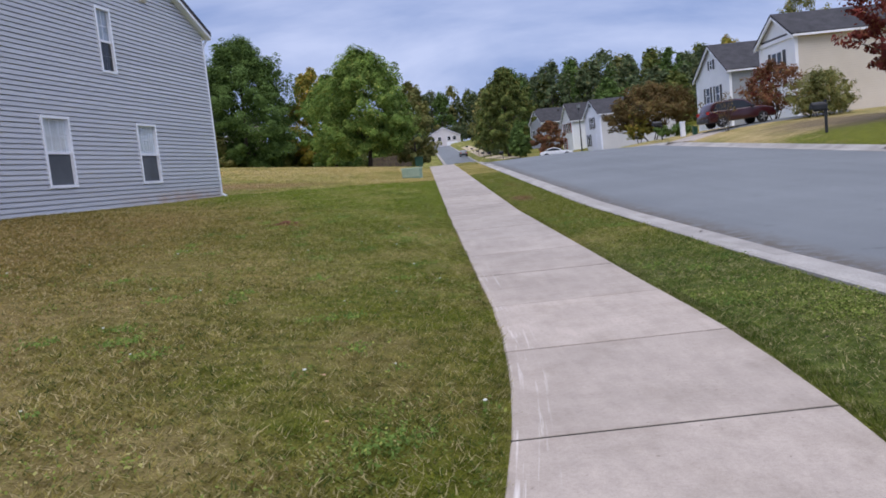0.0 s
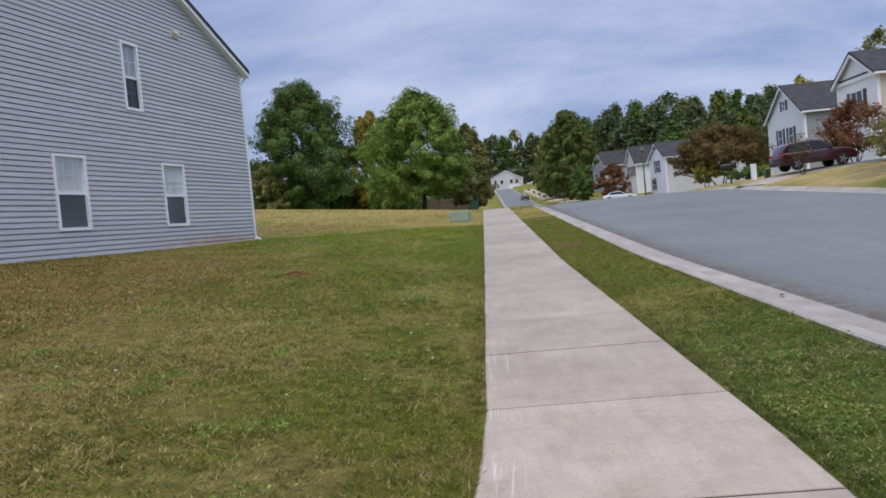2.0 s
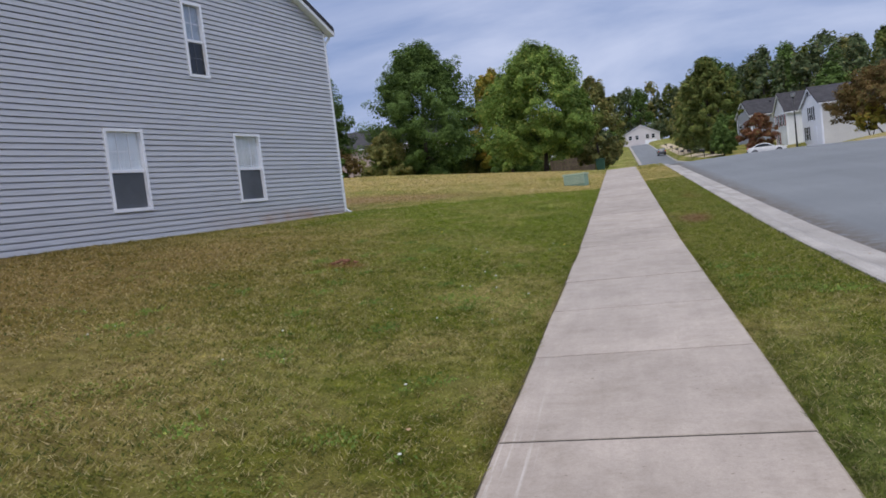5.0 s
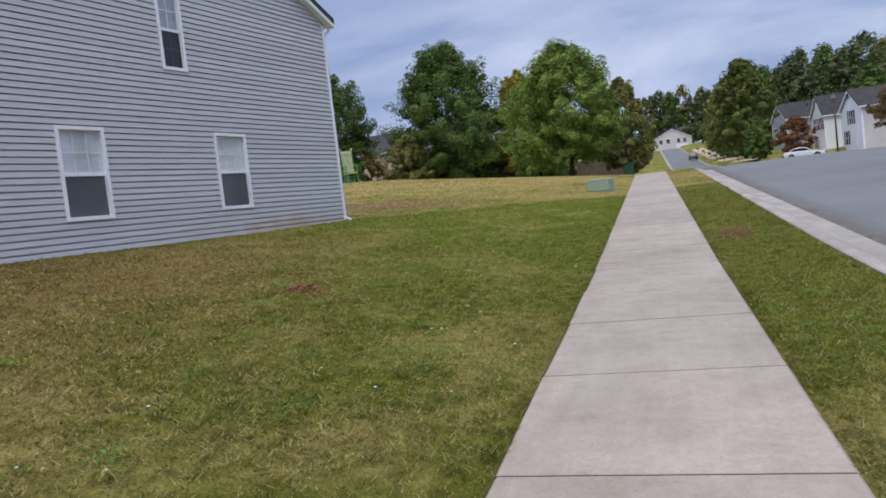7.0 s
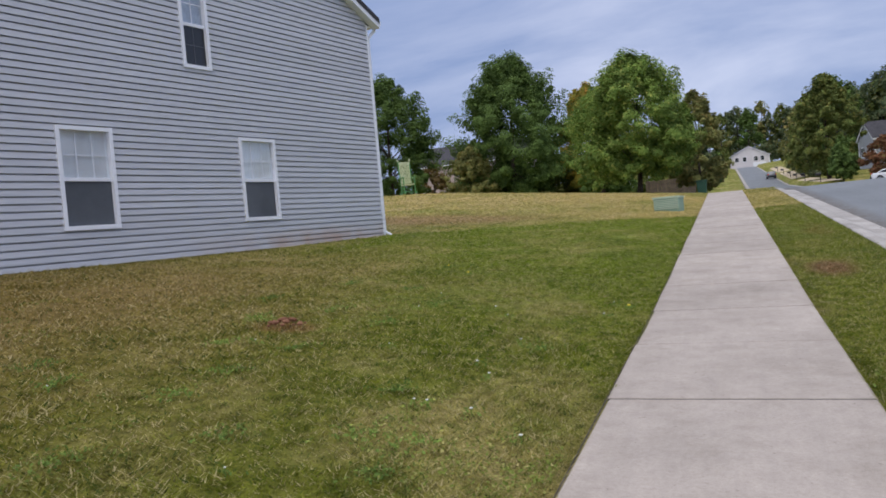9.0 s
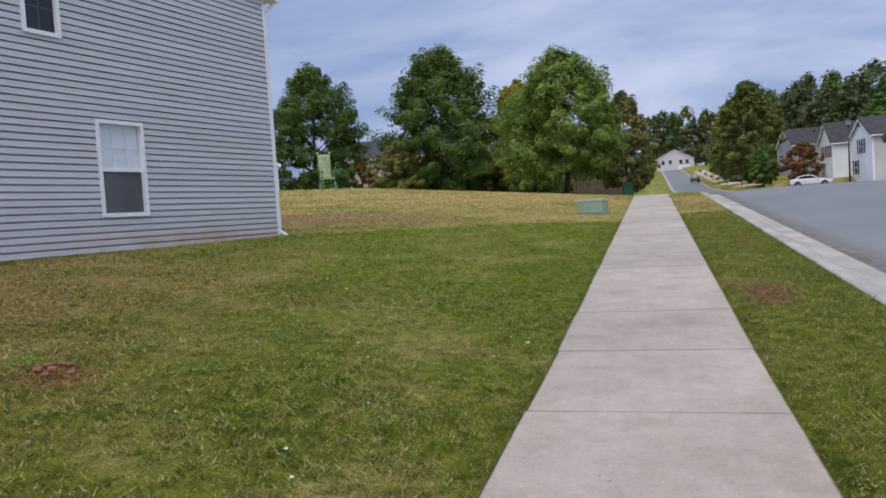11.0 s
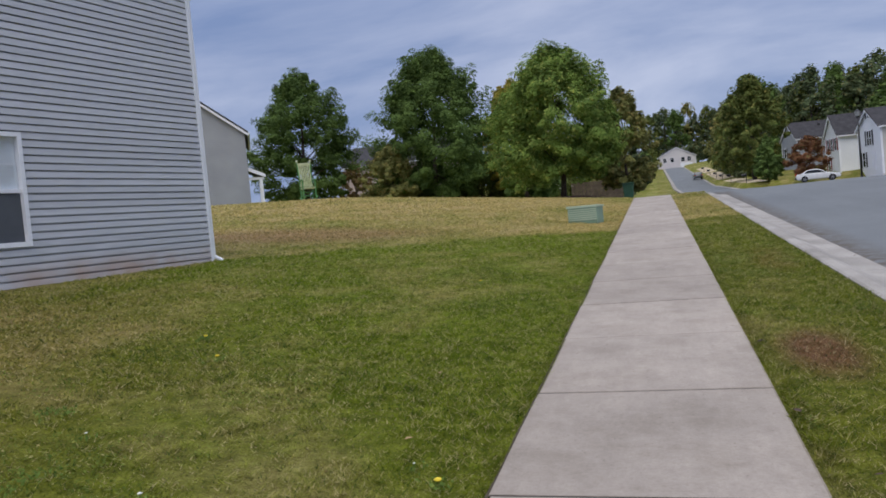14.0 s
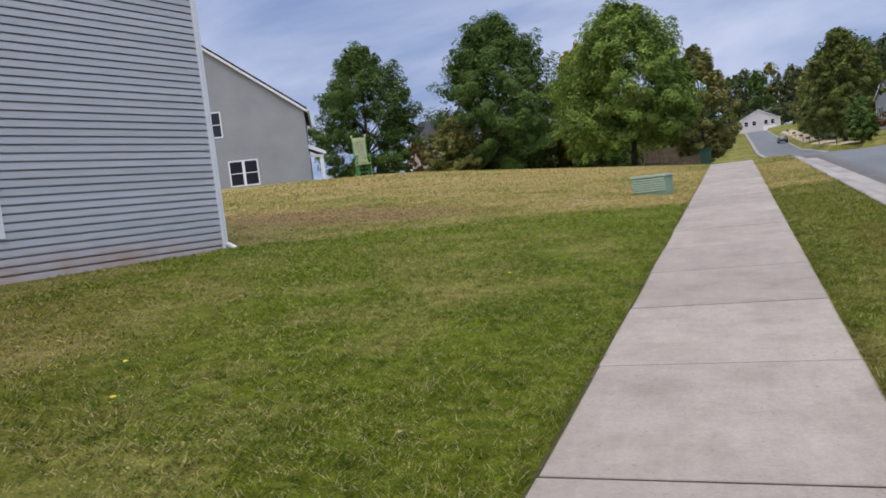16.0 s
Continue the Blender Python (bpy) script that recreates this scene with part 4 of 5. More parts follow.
tree("shrub", "round olive shrub against the cream house", 22.6, 41.8, 2.5, 3.0, L_OLIVE, 29, 0.03, "oval", 80, 8000, 0.065, 0.1, 3)
tree("sapling", "bare grey sapling in front of the car", 16.2, 41.2, 2.3, 1.8, L_RUST, 25, 0.3, "flat", 30, 260, 0.05, 0.14, 4)
tree("shrub", "young yellow-green tree on the far verge", 18.4, 66, 3.1, 2.8, L_YELLOW, 26, 0.12, "oval", 70, 6000, 0.075, 0.11, 2)
tree("ornamental_tree", "small orange-red tree by the white car", 18.0, 110, 5.2, 5.6, L_RUSTRED, 27, 0.06, "oval", 110, 10000, 0.13, 0.09)


def hedge(x0, x1, y, w, h, seed):
    rng = np.random.default_rng(seed)
    z = lawn((x0 + x1) / 2, y)
    ob = empty("hedge", Matrix.Translation(((x0 + x1) / 2, y, z)), "low clipped dark green hedge beside the driveway", "hedge")
    n = 30
    c = np.stack([rng.uniform(-(x1 - x0) / 2, (x1 - x0) / 2, n), rng.uniform(-w / 2, w / 2, n), rng.uniform(0.15, h - 0.2, n)], axis=1)
    leaf_mesh("foliage", leaves(c, np.full(n, 0.28), 4000, 0.06, rng), L_DARK, ob)
    return ob


hedge(15.0, 17.2, 50, 0.9, 0.85, 31)


def gable_house(name, label, x, y, z, rot, w, d, h, slope, wall_m, gable_m, shutter_m, wins, chimney=False, door=None, group="", post_m=None, pediment=False):
    """House whose gable front lies in its own xz plane at y = 0, w wide and d deep; wins: (x, z, w, h) on the front."""
    ob = empty(name, Matrix.Translation((x, y, z)) @ Matrix.Rotation(radians(rot), 4, "Z"), label, "house", group)
    rh = h + slope * w / 2
    part("wall", box(-w / 2, w / 2, 0, d, -1.6, h), wall_m, ob)
    part("gable_front", prism([(-w / 2, -1.6), (w / 2, -1.6), (w / 2, h), (0, rh), (-w / 2, h)], 0.12, "y", -0.12), gable_m, ob)
    part("gable_back", prism([(-w / 2, h), (w / 2, h), (0, rh)], 0.12, "y", d - 0.12), wall_m, ob)
    o = 0.35
    for s in (1, -1):
        pts = [(s * (w / 2 + o), h - slope * o), (0, rh), (0, rh + 0.16), (s * (w / 2 + o), h - slope * o + 0.16)]
        roof = part("roof", prism(pts if s < 0 else pts[::-1], d + 0.7, "y", -0.45), M_SHINGLE, ob)
        pts = [(s * (w / 2 + o), h - slope * o - 0.2), (0, rh - 0.2), (0, rh + 0.02), (s * (w / 2 + o), h - slope * o + 0.02)]
        part("rake_board", prism(pts if s < 0 else pts[::-1], 0.14, "y", -0.44), M_TRIM, ob)
        part("gutter", box(*sorted((s * (w / 2 + o - 0.02), s * (w / 2 + o + 0.12))), -0.4, d + 0.2, h - slope * o - 0.08, h - slope * o + 0.06), M_TRIM, ob)
    for (wx, wz, ww, wh) in wins:
        win = part("window", box(wx - ww / 2, wx + ww / 2, -0.135, -0.12, wz, wz + wh), M_DKGLASS, ob)
        part("frame", ring(wx - ww / 2 - 0.09, wx + ww / 2 + 0.09, wz - 0.09, wz + wh + 0.09, 0.1, -0.17, -0.12), M_TRIM, win)
        part("meeting_rail", box(wx - ww / 2, wx + ww / 2, -0.16, -0.135, wz + wh / 2 - 0.03, wz + wh / 2 + 0.03), M_TRIM, win)
        if ww > 1.2:
            part("mullion", box(wx - 0.04, wx + 0.04, -0.165, -0.135, wz, wz + wh), M_TRIM, win)
        if shutter_m:
            for s in (-1, 1):
                cx = wx + s * (ww / 2 + 0.34)
                part("shutter", box(cx - 0.2, cx + 0.2, -0.16, -0.12, wz - 0.05, wz + wh + 0.05, 0.008), shutter_m, win)
    if door:
        dx, dw, dh = door
        dr = part("door", box(dx - dw / 2, dx + dw / 2, -0.16, -0.12, 0, dh, 0.01), M_TRIM, ob)
        for i in range(4):
            part("door_panel", box(dx - dw / 2 + 0.1, dx + dw / 2 - 0.1, -0.175, -0.16, 0.12 + i * dh / 4, (i + 1) * dh / 4 - 0.05, 0.005), M_TRIM, dr)
    if pediment:
        part("pediment_band", box(-w / 2 - 0.1, w / 2 + 0.1, -0.22, -0.12, h - 0.28, h - 0.02, 0.01), M_TRIM, ob)
        part("pediment_shadow_line", box(-w / 2 + 0.3, w / 2 - 0.3, -0.135, -0.12, h, h + 0.14), M_SHINGLE, ob)
    if chimney:
        part("chimney", box(-0.4, 0.4, d * 0.5, d * 0.5 + 0.8, rh - 0.3, rh + 0.9, 0.01), M_CREAM, ob)
    for cx in (-w / 2, w / 2):
        part("corner_trim", box(cx - 0.09, cx + 0.09, -0.16, 0.06, -0.5, h - 0.05), post_m or M_TRIM, ob)
    for k, (vx, vd) in enumerate(((0.6, 0.35), (-0.5, 0.6))):
        part("roof_vent", box(vx * w / 4 - 0.2, vx * w / 4 + 0.2, d * vd, d * vd + 0.3, rh - slope * abs(vx) * w / 4 + 0.1, rh - slope * abs(vx) * w / 4 + 0.36, 0.02), M_BLACK, ob)
    return ob


# gable fronts face the street (towards -x)
cream = gable_house("house", "cream sided two-storey house with white gable front and dark shutters", 24.9, 52.6, 2.6, -90, 5.2, 13, 5.75, 0.62, M_CREAM, M_WHITE, M_SHUTTER, [(0, 3.2, 1.5, 1.6), (-1.2, 0.7, 0.9, 1.5)], False, (1.3, 1.0, 2.05), pediment=True)
gable_house("house", "grey sided house with a white gable above the garage", 27.4, 71, 2.7, -90, 8.0, 12, 5.4, 0.66, M_GREYHOUSE, M_WHITE, M_SHUTTER, [(-1.2, 2.7, 0.9, 1.5), (1.2, 2.7, 0.9, 1.5), (0, 5.9, 0.5, 0.8)], False, (0, 3.0, 2.1))
gable_house("house", "white two-storey house with red shutters", 23.6, 124, 2.8, -84, 5.2, 11, 5.3, 1.0, M_WHITESIDE, M_WHITESIDE, M_REDSHUT, [(-1.4, 3.2, 0.7, 1.6), (1.4, 3.2, 0.7, 1.6), (0, 3.2, 0.7, 1.6), (-1.4, 0.6, 0.8, 1.6)], False, (1.2, 1.0, 2.1))
gable_house("house", "white two-storey house with dark shutters and a porch", 24.0, 107.4, 2.7, -84, 6.4, 11, 4.9, 0.64, M_OFFWHITE, M_WHITE, M_SHUTTER, [(0, 2.9, 1.3, 1.6), (0, 6.0, 0.35, 0.6), (-1.8, 0.5, 0.8, 1.6)], False, (1.0, 1.0, 2.1))
gable_house("house", "grey townhouse with dark roof half hidden by trees", 22.2, 148, 3.4, -80, 7, 12, 6.1, 0.75, M_GREYHOUSE, M_GREYHOUSE, M_SHUTTER, [(-2, 3.2, 0.9, 1.5), (2, 3.2, 0.9, 1.5)])
gable_house("house", "pale grey split-level house at the head of the hill", 8.6, 300, 12.2, 8, 13.5, 12, 4.6, 0.5, M_FARWALL, M_FARWALL, None, [(-4.2, 2.6, 1.2, 1.5), (-1.6, 2.6, 1.2, 1.5), (2.2, 2.6, 1.2, 1.5), (4.4, 2.6, 1.2, 1.5)], False, (3.4, 4.4, 2.1))

# the neighbour on the ridge: gable wall towards the camera, porch at its street end
nh = gable_house("house", "grey neighbouring house with a white-posted porch on the ridge", -36.3, 59.1, 3.9, 30, 15.5, 11, 5.9, 0.75, M_GREYHOUSE, M_GREYHOUSE, None, [(2.42, 0.6, 0.9, 1.75), (3.5, 0.6, 0.9, 1.75), (1.26, 4.3, 0.9, 1.75)], post_m=M_GREYHOUSE)
part("porch_fascia", prism([(7.75, 2.85), (9.1, 2.25), (9.1, 2.5), (7.75, 3.15)], 0.12, "y", 0.06), M_TRIM, nh, "white fascia along the porch roof")
part("porch_roof", prism([(7.75, 2.95), (9.0, 2.35), (9.0, 2.5), (7.75, 3.15)], 4.0, "y", 0.2), M_SHINGLE, nh, "sloping dark porch roof")
part("porch_beam", box(7.8, 8.95, 0.25, 0.4, 2.12, 2.32), M_TRIM, nh, "white porch beam")
part("porch_slab", box(7.75, 9.0, 0.2, 4.2, -1.2, -0.15), M_KERB, nh, "concrete porch floor")
part("porch_post", box(8.6, 8.85, 0.25, 0.5, -1.2, 2.12, 0.01), M_TRIM, nh, "white porch post")
part("porch_post", box(8.6, 8.85, 3.6, 3.85, -1.2, 2.12, 0.01), M_TRIM, nh, "white porch post")

# ---- pavement slabs, kerbs and siding boards ----
SLAB = 1.645
pavement = empty("pavement", Matrix.Identity(4), "pale concrete pavement of broad scored slabs", "pavement", "", "structure")
for k in range(-7, 27):
    y0, y1 = 2.04 + SLAB * k, 2.04 + SLAB * (k + 1)
    g = 0.012
    vs = []
    for yy in (y0 + g, (y0 + y1) / 2, y1 - g):
        c = bend(yy)
        z = rise(yy) + 0.0015 * math.sin(k * 2.3)
        e = 0.02 * math.sin(k * 1.7 + yy)
        for xx, dz in ((-0.76 + c + e * 0.4, -0.12), (-0.76 + c + e * 0.4, -0.012), (-0.745 + c + e * 0.4, 0.0), (0.745 + c, 0.0), (0.76 + c, -0.012), (0.76 + c, -0.12)):
            vs.append((xx, yy, z + dz))
    # eased ends
    first = [(x, y - 0.004, z - 0.008) for x, y, z in vs[:6]]
    last = [(x, y + 0.004, z - 0.008) for x, y, z in vs[12:]]
    loops = [first, vs[:6], vs[6:12], vs[12:], last]
    flat = [p for r in loops for p in r]
    fs = [(r * 6 + i, r * 6 + i + 1, (r + 1) * 6 + i + 1, (r + 1) * 6 + i) for r in range(4) for i in range(5)]
    fs += [(5, 4, 3, 2, 1, 0), (24, 25, 26, 27, 28, 29)]
    link_mesh("slab", flat, fs, M_CONC, pavement)
for k in range(-7, 28):
    y = 2.04 + SLAB * k
    part("joint", box(-0.75 + bend(y), 0.75 + bend(y), y - 0.016, y + 0.016, rise(y) - 0.12, rise(y) - 0.0035), M_JOINT, pavement)
# worn earth edge along both sides of the slabs
for s in (-1,):
    vs, fs, yy = [], [], 6.0
    while yy < 44:
        z = rise(yy) - 0.004
        w = (0.04 + 0.03 * noise.noise(Vector((yy * 2.1, s * 3.0, 0))) + 0.02 * noise.noise(Vector((yy * 9, s, 4)))) * float(np.interp(yy, [4, 9, 14], [0.05, 0.15, 0.28]))
        x = bend(yy) + s * 0.755
        vs += [(x, yy, z), (x + s * max(0.006, w), yy, z + 0.004)]
        yy += 0.15
    n = len(vs) // 2
    fs = [(2 * i, 2 * i + 1, 2 * i + 3, 2 * i + 2) for i in range(n - 1)]
    link_mesh("soil_edge", vs, fs, M_EDGE, pavement)


def kerb_run(name, side, y0, y1, step, label):
    run = empty(name, Matrix.Identity(4), label, "kerb", "", "structure")
    y = y0
    while y < y1 - 0.01:
        vs, fs = [], []
        for yy in (y + 0.006, y + step - 0.006):
            x = road_l(yy) - 0.7 if side < 0 else road_r(yy) + 0.7
            z = rise(yy)
            for dx, dz in ((0, -0.4), (0, 0.005), (0.03, 0.02), (0.14, 0.022), (0.26, -0.03), (0.36, -0.085), (0.45, -0.105), (0.71, -0.112), (0.71, -0.4)):
                vs.append((x - side * dx, yy, z + dz))
        n = 9
        for i in range(n - 1):
            fs.append((i, i + 1, n + i + 1, n + i))
        fs += [tuple(range(n))[::-1], tuple(range(n, 2 * n))]
        if side > 0:
            fs = [f[::-1] for f in fs]
        link_mesh("kerb_block", vs, fs, M_KERB, run, "", False)
        y += step
    return run


kerb_run("kerb", -1, -8, 50, 3.0, "rolled concrete kerb and gutter along the lawn strip")
kerb_run("kerb", 1, 4, 70, 3.0, "rolled concrete kerb along the far side of the street")

# lapped vinyl boards, stopped at window frames
COURSE = 0.1143
z = -0.01
while z < top_at(RIDGE_X) - 0.05:
    zt = z + COURSE
    if z < WALL_H:
        xa, xb = -LEN, -0.045
    else:
        run_in = (z + COURSE * 0.5 - WALL_H) / SLOPE
        xa, xb = -LEN + run_in, -run_in
    spans = [(xa, xb)]
    for (a, b, w0, w1) in WINS:
        if z > w0 - 0.005 and z < w1 - 0.066:
            spans = [s for p in spans for s in (((p[0], a + 0.03), (b - 0.03, p[1])) if p[0] < a and p[1] > b else (p,))]
    for (a, b) in spans:
        if b - a < 0.05:
            continue
        # flat face, with a deep shadow groove under the board above
        prof = ((0.0, z + 0.002), (-0.056, z), (-0.057, z + 0.006), (-0.050, z + COURSE - 0.025), (-0.003, z + COURSE - 0.022), (0.0, z + COURSE))
        n = len(prof)
        vs = [(x, y, zz) for x in (a, b) for y, zz in prof]
        fs = [(i, i + 1, n + i + 1, n + i) for i in range(n - 1)] + [tuple(range(n))[::-1], tuple(range(n, 2 * n))]
        link_mesh("siding_board", vs, fs, M_SIDING, house)
    z += COURSE

# ---- giant rocking chair on the ridge ----
cz = lawn(-17.8, 48.8)
chair = empty("rocking_chair", Matrix.Translation((-17.8, 48.8, cz)) @ Matrix.Rotation(radians(36), 4, "Z"), "oversized green wooden rocking chair with pale back slats", "chair")
CH = 2.25
for s in (-1, 1):
    bm = bmesh.new(); tube(bm, (s * 0.5, 0.35, 0.12), (s * 0.56, 0.72, CH), 0.055, 0.045, 10)
    part("back_post", bm, M_CHAIR, chair)
    bm = bmesh.new(); bmesh.ops.create_uvsphere(bm, u_segments=10, v_segments=8, radius=0.09, matrix=Matrix.Translation((s * 0.56, 0.73, CH + 0.06)))
    part("finial", bm, M_SLAT, chair, "pale ball finial")
    bm = bmesh.new(); tube(bm, (s * 0.52, -0.45, 0.12), (s * 0.52, -0.45, 1.15), 0.055, 0.05, 10)
    part("front_leg", bm, M_CHAIR, chair)
    part("armrest", box(s * 0.55 - 0.09, s * 0.55 + 0.09, -0.55, 0.5, 1.13, 1.19, 0.02), M_CHAIR, chair)
    bm = bmesh.new()
    pr = None
    for i in range(9):
        u = -0.85 + i * 0.22
        p = Vector((s * 0.52, u, 0.05 + 0.16 * (u / 0.9) ** 2))
        if pr is not None:
            tube(bm, pr, p, 0.05, 0.05, 8)
        pr = p
    part("rocker", bm, M_CHAIR, chair)
part("seat", box(-0.52, 0.52, -0.5, 0.42, 0.68, 0.75, 0.02), M_SLAT, chair)
for i in range(7):
    x = -0.42 + i * 0.14
    bm = bmesh.new(); tube(bm, (x, 0.44, 0.95), (x * 1.06, 0.70, CH - 0.1), 0.055, 0.055, 6)
    part("back_slat", bm, M_SLAT, chair)
for zz, yy in ((0.9, 0.47), (CH - 0.12, 0.69)):
    part("back_rail", box(-0.54, 0.54, yy - 0.05, yy + 0.04, zz - 0.07, zz + 0.08, 0.02), M_SLAT, chair)
for zz in (0.3, 0.5):
    bm = bmesh.new(); tube(bm, (-0.52, 0.4, zz), (0.52, 0.4, zz), 0.04, 0.04, 8)
    part("stretcher", bm, M_CHAIR, chair)

chair.scale = (0.64, 0.9, 0.95)

# ---- street furniture ----
lz = lawn(14.7, 73)
lamp = empty("street_lamp", Matrix.Translation((14.7, 73, lz)), "black post-top street lamp with a pale globe", "street lamp")
bm = bmesh.new(); tube(bm, (0, 0, 0), (0, 0, 4.75), 0.075, 0.05, 12); part("post", bm, M_BLACK, lamp, "", True)
bm = bmesh.new(); tube(bm, (0, 0, 0), (0, 0, 0.5), 0.15, 0.09, 12); part("base", bm, M_BLACK, lamp)
bm = bmesh.new(); tube(bm, (0, 0, 4.72), (0, 0, 4.8), 0.08, 0.16, 12); part("collar", bm, M_BLACK, lamp)
bm = bmesh.new(); tube(bm, (0, 0, 4.8), (0, 0, 5.12), 0.15, 0.2, 12); part("globe", bm, M_LAMPGLASS, lamp)
bm = bmesh.new(); tube(bm, (0, 0, 5.12), (0, 0, 5.3), 0.22, 0.04, 12); part("cap", bm, M_BLACK, lamp)


def mailbox(x, y, h, label, rot=0):
    ob = empty("mailbox", Matrix.Translation((x, y, lawn(x, y))) @ Matrix.Rotation(radians(rot), 4, "Z"), label, "mailbox", "mailboxes along the street")
    part("post", box(-0.045, 0.045, -0.045, 0.045, -0.1, h + 0.32, 0.01), M_BLACK, ob)
    part("arm", box(-0.5, 0.1, -0.04, 0.04, h - 0.12, h - 0.04, 0.008), M_BLACK, ob)
    bm = prism([(-0.13, h - 0.04), (0.13, h - 0.04), (0.13, h + 0.14), (0.09, h + 0.22), (0, h + 0.25), (-0.09, h + 0.22), (-0.13, h + 0.14)], 0.62, "x", -0.6, 0.008)
    part("box", bm, M_BLACK, ob)
    part("door", prism([(-0.12, h - 0.03), (0.12, h - 0.03), (0.12, h + 0.14), (0, h + 0.23), (-0.12, h + 0.14)], 0.015, "x", -0.617), M_BLACK, ob)
    return ob


mailbox(15.55, 29.6, 1.0, "black mailbox on a black post by the mulch bed")
mailbox(15.3, 50, 1.0, "black mailbox on a post at the driveway")
for (x, y) in ((11.9, 140), (12.0, 156), (12.2, 172), (12.2, 190), (12.2, 210), (12.0, 120)):
    mailbox(x, y, 1.0, "black mailbox on a post up the hill")

# utility pedestals by the driveway
for (x, y, h, m, lab) in ((15.2, 45.6, 0.95, M_TRIM, "pale utility pedestal beside the hedge"), (15.6, 44.6, 0.5, M_DKGREEN, "short green utility pedestal on the lawn")):
    ob = empty("utility_pedestal", Matrix.Translation((x, y, lawn(x, y) - 0.03)), lab, "utility box")
    part("body", box(-0.13, 0.13, -0.13, 0.13, 0, h - 0.08, 0.015), m, ob)
    part("cap", box(-0.15, 0.15, -0.15, 0.15, h - 0.08, h, 0.02), m, ob)
# waste bin near the corner
ob = empty("waste_bin", Matrix.Translation((-1.4, 58.5, lawn(-1.4, 58.5) - 0.02)), "dark green wheeled bin near the corner", "bin")
part("body", prism([(-0.25, 0.08), (0.25, 0.08), (0.33, 1.0), (-0.33, 1.0)], 0.62, "y", -0.31, 0.02), M_DKGREEN, ob)
part("lid", box(-0.36, 0.36, -0.36, 0.34, 1.0, 1.07, 0.02), M_DKGREEN, ob)
for s in (-1, 1):
    bm = bmesh.new(); tube(bm, (s * 0.3, 0.28, 0.1), (s * 0.36, 0.28, 0.1), 0.1, 0.1, 12); part("wheel", bm, M_RUBBER, ob)


# ---- vehicles ----
def car(x, y, rot, paint, label, kind="suv", z=None):
    """Car with its nose towards +x."""
    zz = lawn(x, y) if z is None else z
    ob = empty("car", Matrix.Translation((x, y, zz)) @ Matrix.Rotation(radians(rot), 4, "Z"), label, "car")
    if kind == "suv":
        low = [(-2.35, 0.42), (-2.38, 0.75), (-2.3, 1.05), (1.1, 1.06), (1.75, 1.0), (2.2, 0.86), (2.36, 0.62), (2.34, 0.36), (-2.2, 0.34)]
        cab = [(-2.27, 1.03), (-2.0, 1.5), (-1.7, 1.64), (-0.3, 1.68), (0.25, 1.6), (1.15, 1.04)]
        glass = [(-1.9, 1.08), (-1.72, 1.48), (-0.3, 1.56), (0.18, 1.5), (0.9, 1.08)]
    else:
        low = [(-2.25, 0.35), (-2.3, 0.75), (-2.2, 0.95), (-1.5, 0.98), (1.0, 0.92), (1.9, 0.8), (2.25, 0.6), (2.22, 0.3), (-2.1, 0.28)]
        cab = [(-1.75, 0.95), (-1.15, 1.32), (-0.3, 1.42), (0.15, 1.36), (0.95, 0.92)]
        glass = [(-1.5, 0.98), (-1.08, 1.27), (-0.3, 1.34), (0.1, 1.29), (0.72, 0.96)]
    part("body", prism(low, 1.82, "y", -0.91, 0.07), paint, ob, "", True)
    part("cabin", prism(cab, 1.5, "y", -0.75, 0.08), paint, ob, "", True)
    for s in (-1, 1):
        part("side_window", prism(glass, 0.02, "y", s * 0.755 - 0.01), M_DKGLASS, ob)
        part("door_mirror", box(0.62, 0.8, *sorted((s * 0.9, s * 1.05)), 1.02, 1.16, 0.03), M_BLACK, ob)
        part("head_light", box(2.05, 2.33, *sorted((s * 0.55, s * 0.88)), 0.68, 0.82, 0.02), M_HEAD, ob)
        part("tail_light", box(-2.37, -2.22, *sorted((s * 0.6, s * 0.9)), 0.85, 1.05, 0.02), M_TAIL, ob)
        for wx in (-1.42, 1.4):
            bm = bmesh.new(); tube(bm, (wx, s * 0.72, 0.35), (wx, s * 0.93, 0.35), 0.35, 0.35, 24)
            wh = part("wheel", bm, M_RUBBER, ob, "", False)
            bm = bmesh.new(); tube(bm, (wx, s * 0.925, 0.35), (wx, s * 0.94, 0.35), 0.07, 0.06, 12)
            for i in range(5):
                an = i * 2 * math.pi / 5
                tube(bm, (wx, s * 0.935, 0.35), (wx + 0.23 * math.cos(an), s * 0.935, 0.35 + 0.23 * math.sin(an)), 0.04, 0.045, 6)
            part("rim", bm, M_ALLOY, wh)
    part("windscreen", prism([(cab[-2][0] + 0.06, cab[-2][1] - 0.04), (cab[-1][0] - 0.06, cab[-1][1] + 0.05), (cab[-1][0] - 0.1, cab[-1][1] + 0.04), (cab[-2][0] + 0.02, cab[-2][1] - 0.05)], 1.36, "y", -0.68), M_DKGLASS, ob)
    part("bumper", box(-2.42, -2.25, -0.86, 0.86, 0.36, 0.6, 0.04), M_BLACK, ob)
    return ob


red_car = car(17.6, 43.2, 2, M_REDCAR, "dark red estate SUV parked on the driveway", "suv", 2.25)
red_car.matrix_world = Matrix.Translation((17.6, 43.2, lawn(17.6, 43.2) + 0.06)) @ Matrix.Rotation(radians(2), 4, "Z") @ Matrix.Rotation(radians(-1.5), 4, "Y") @ Matrix.Diagonal((0.86, 0.95, 0.93, 1))
car(18.0, 105.5, -8, M_WHITECAR, "white saloon parked by the verge", "saloon")
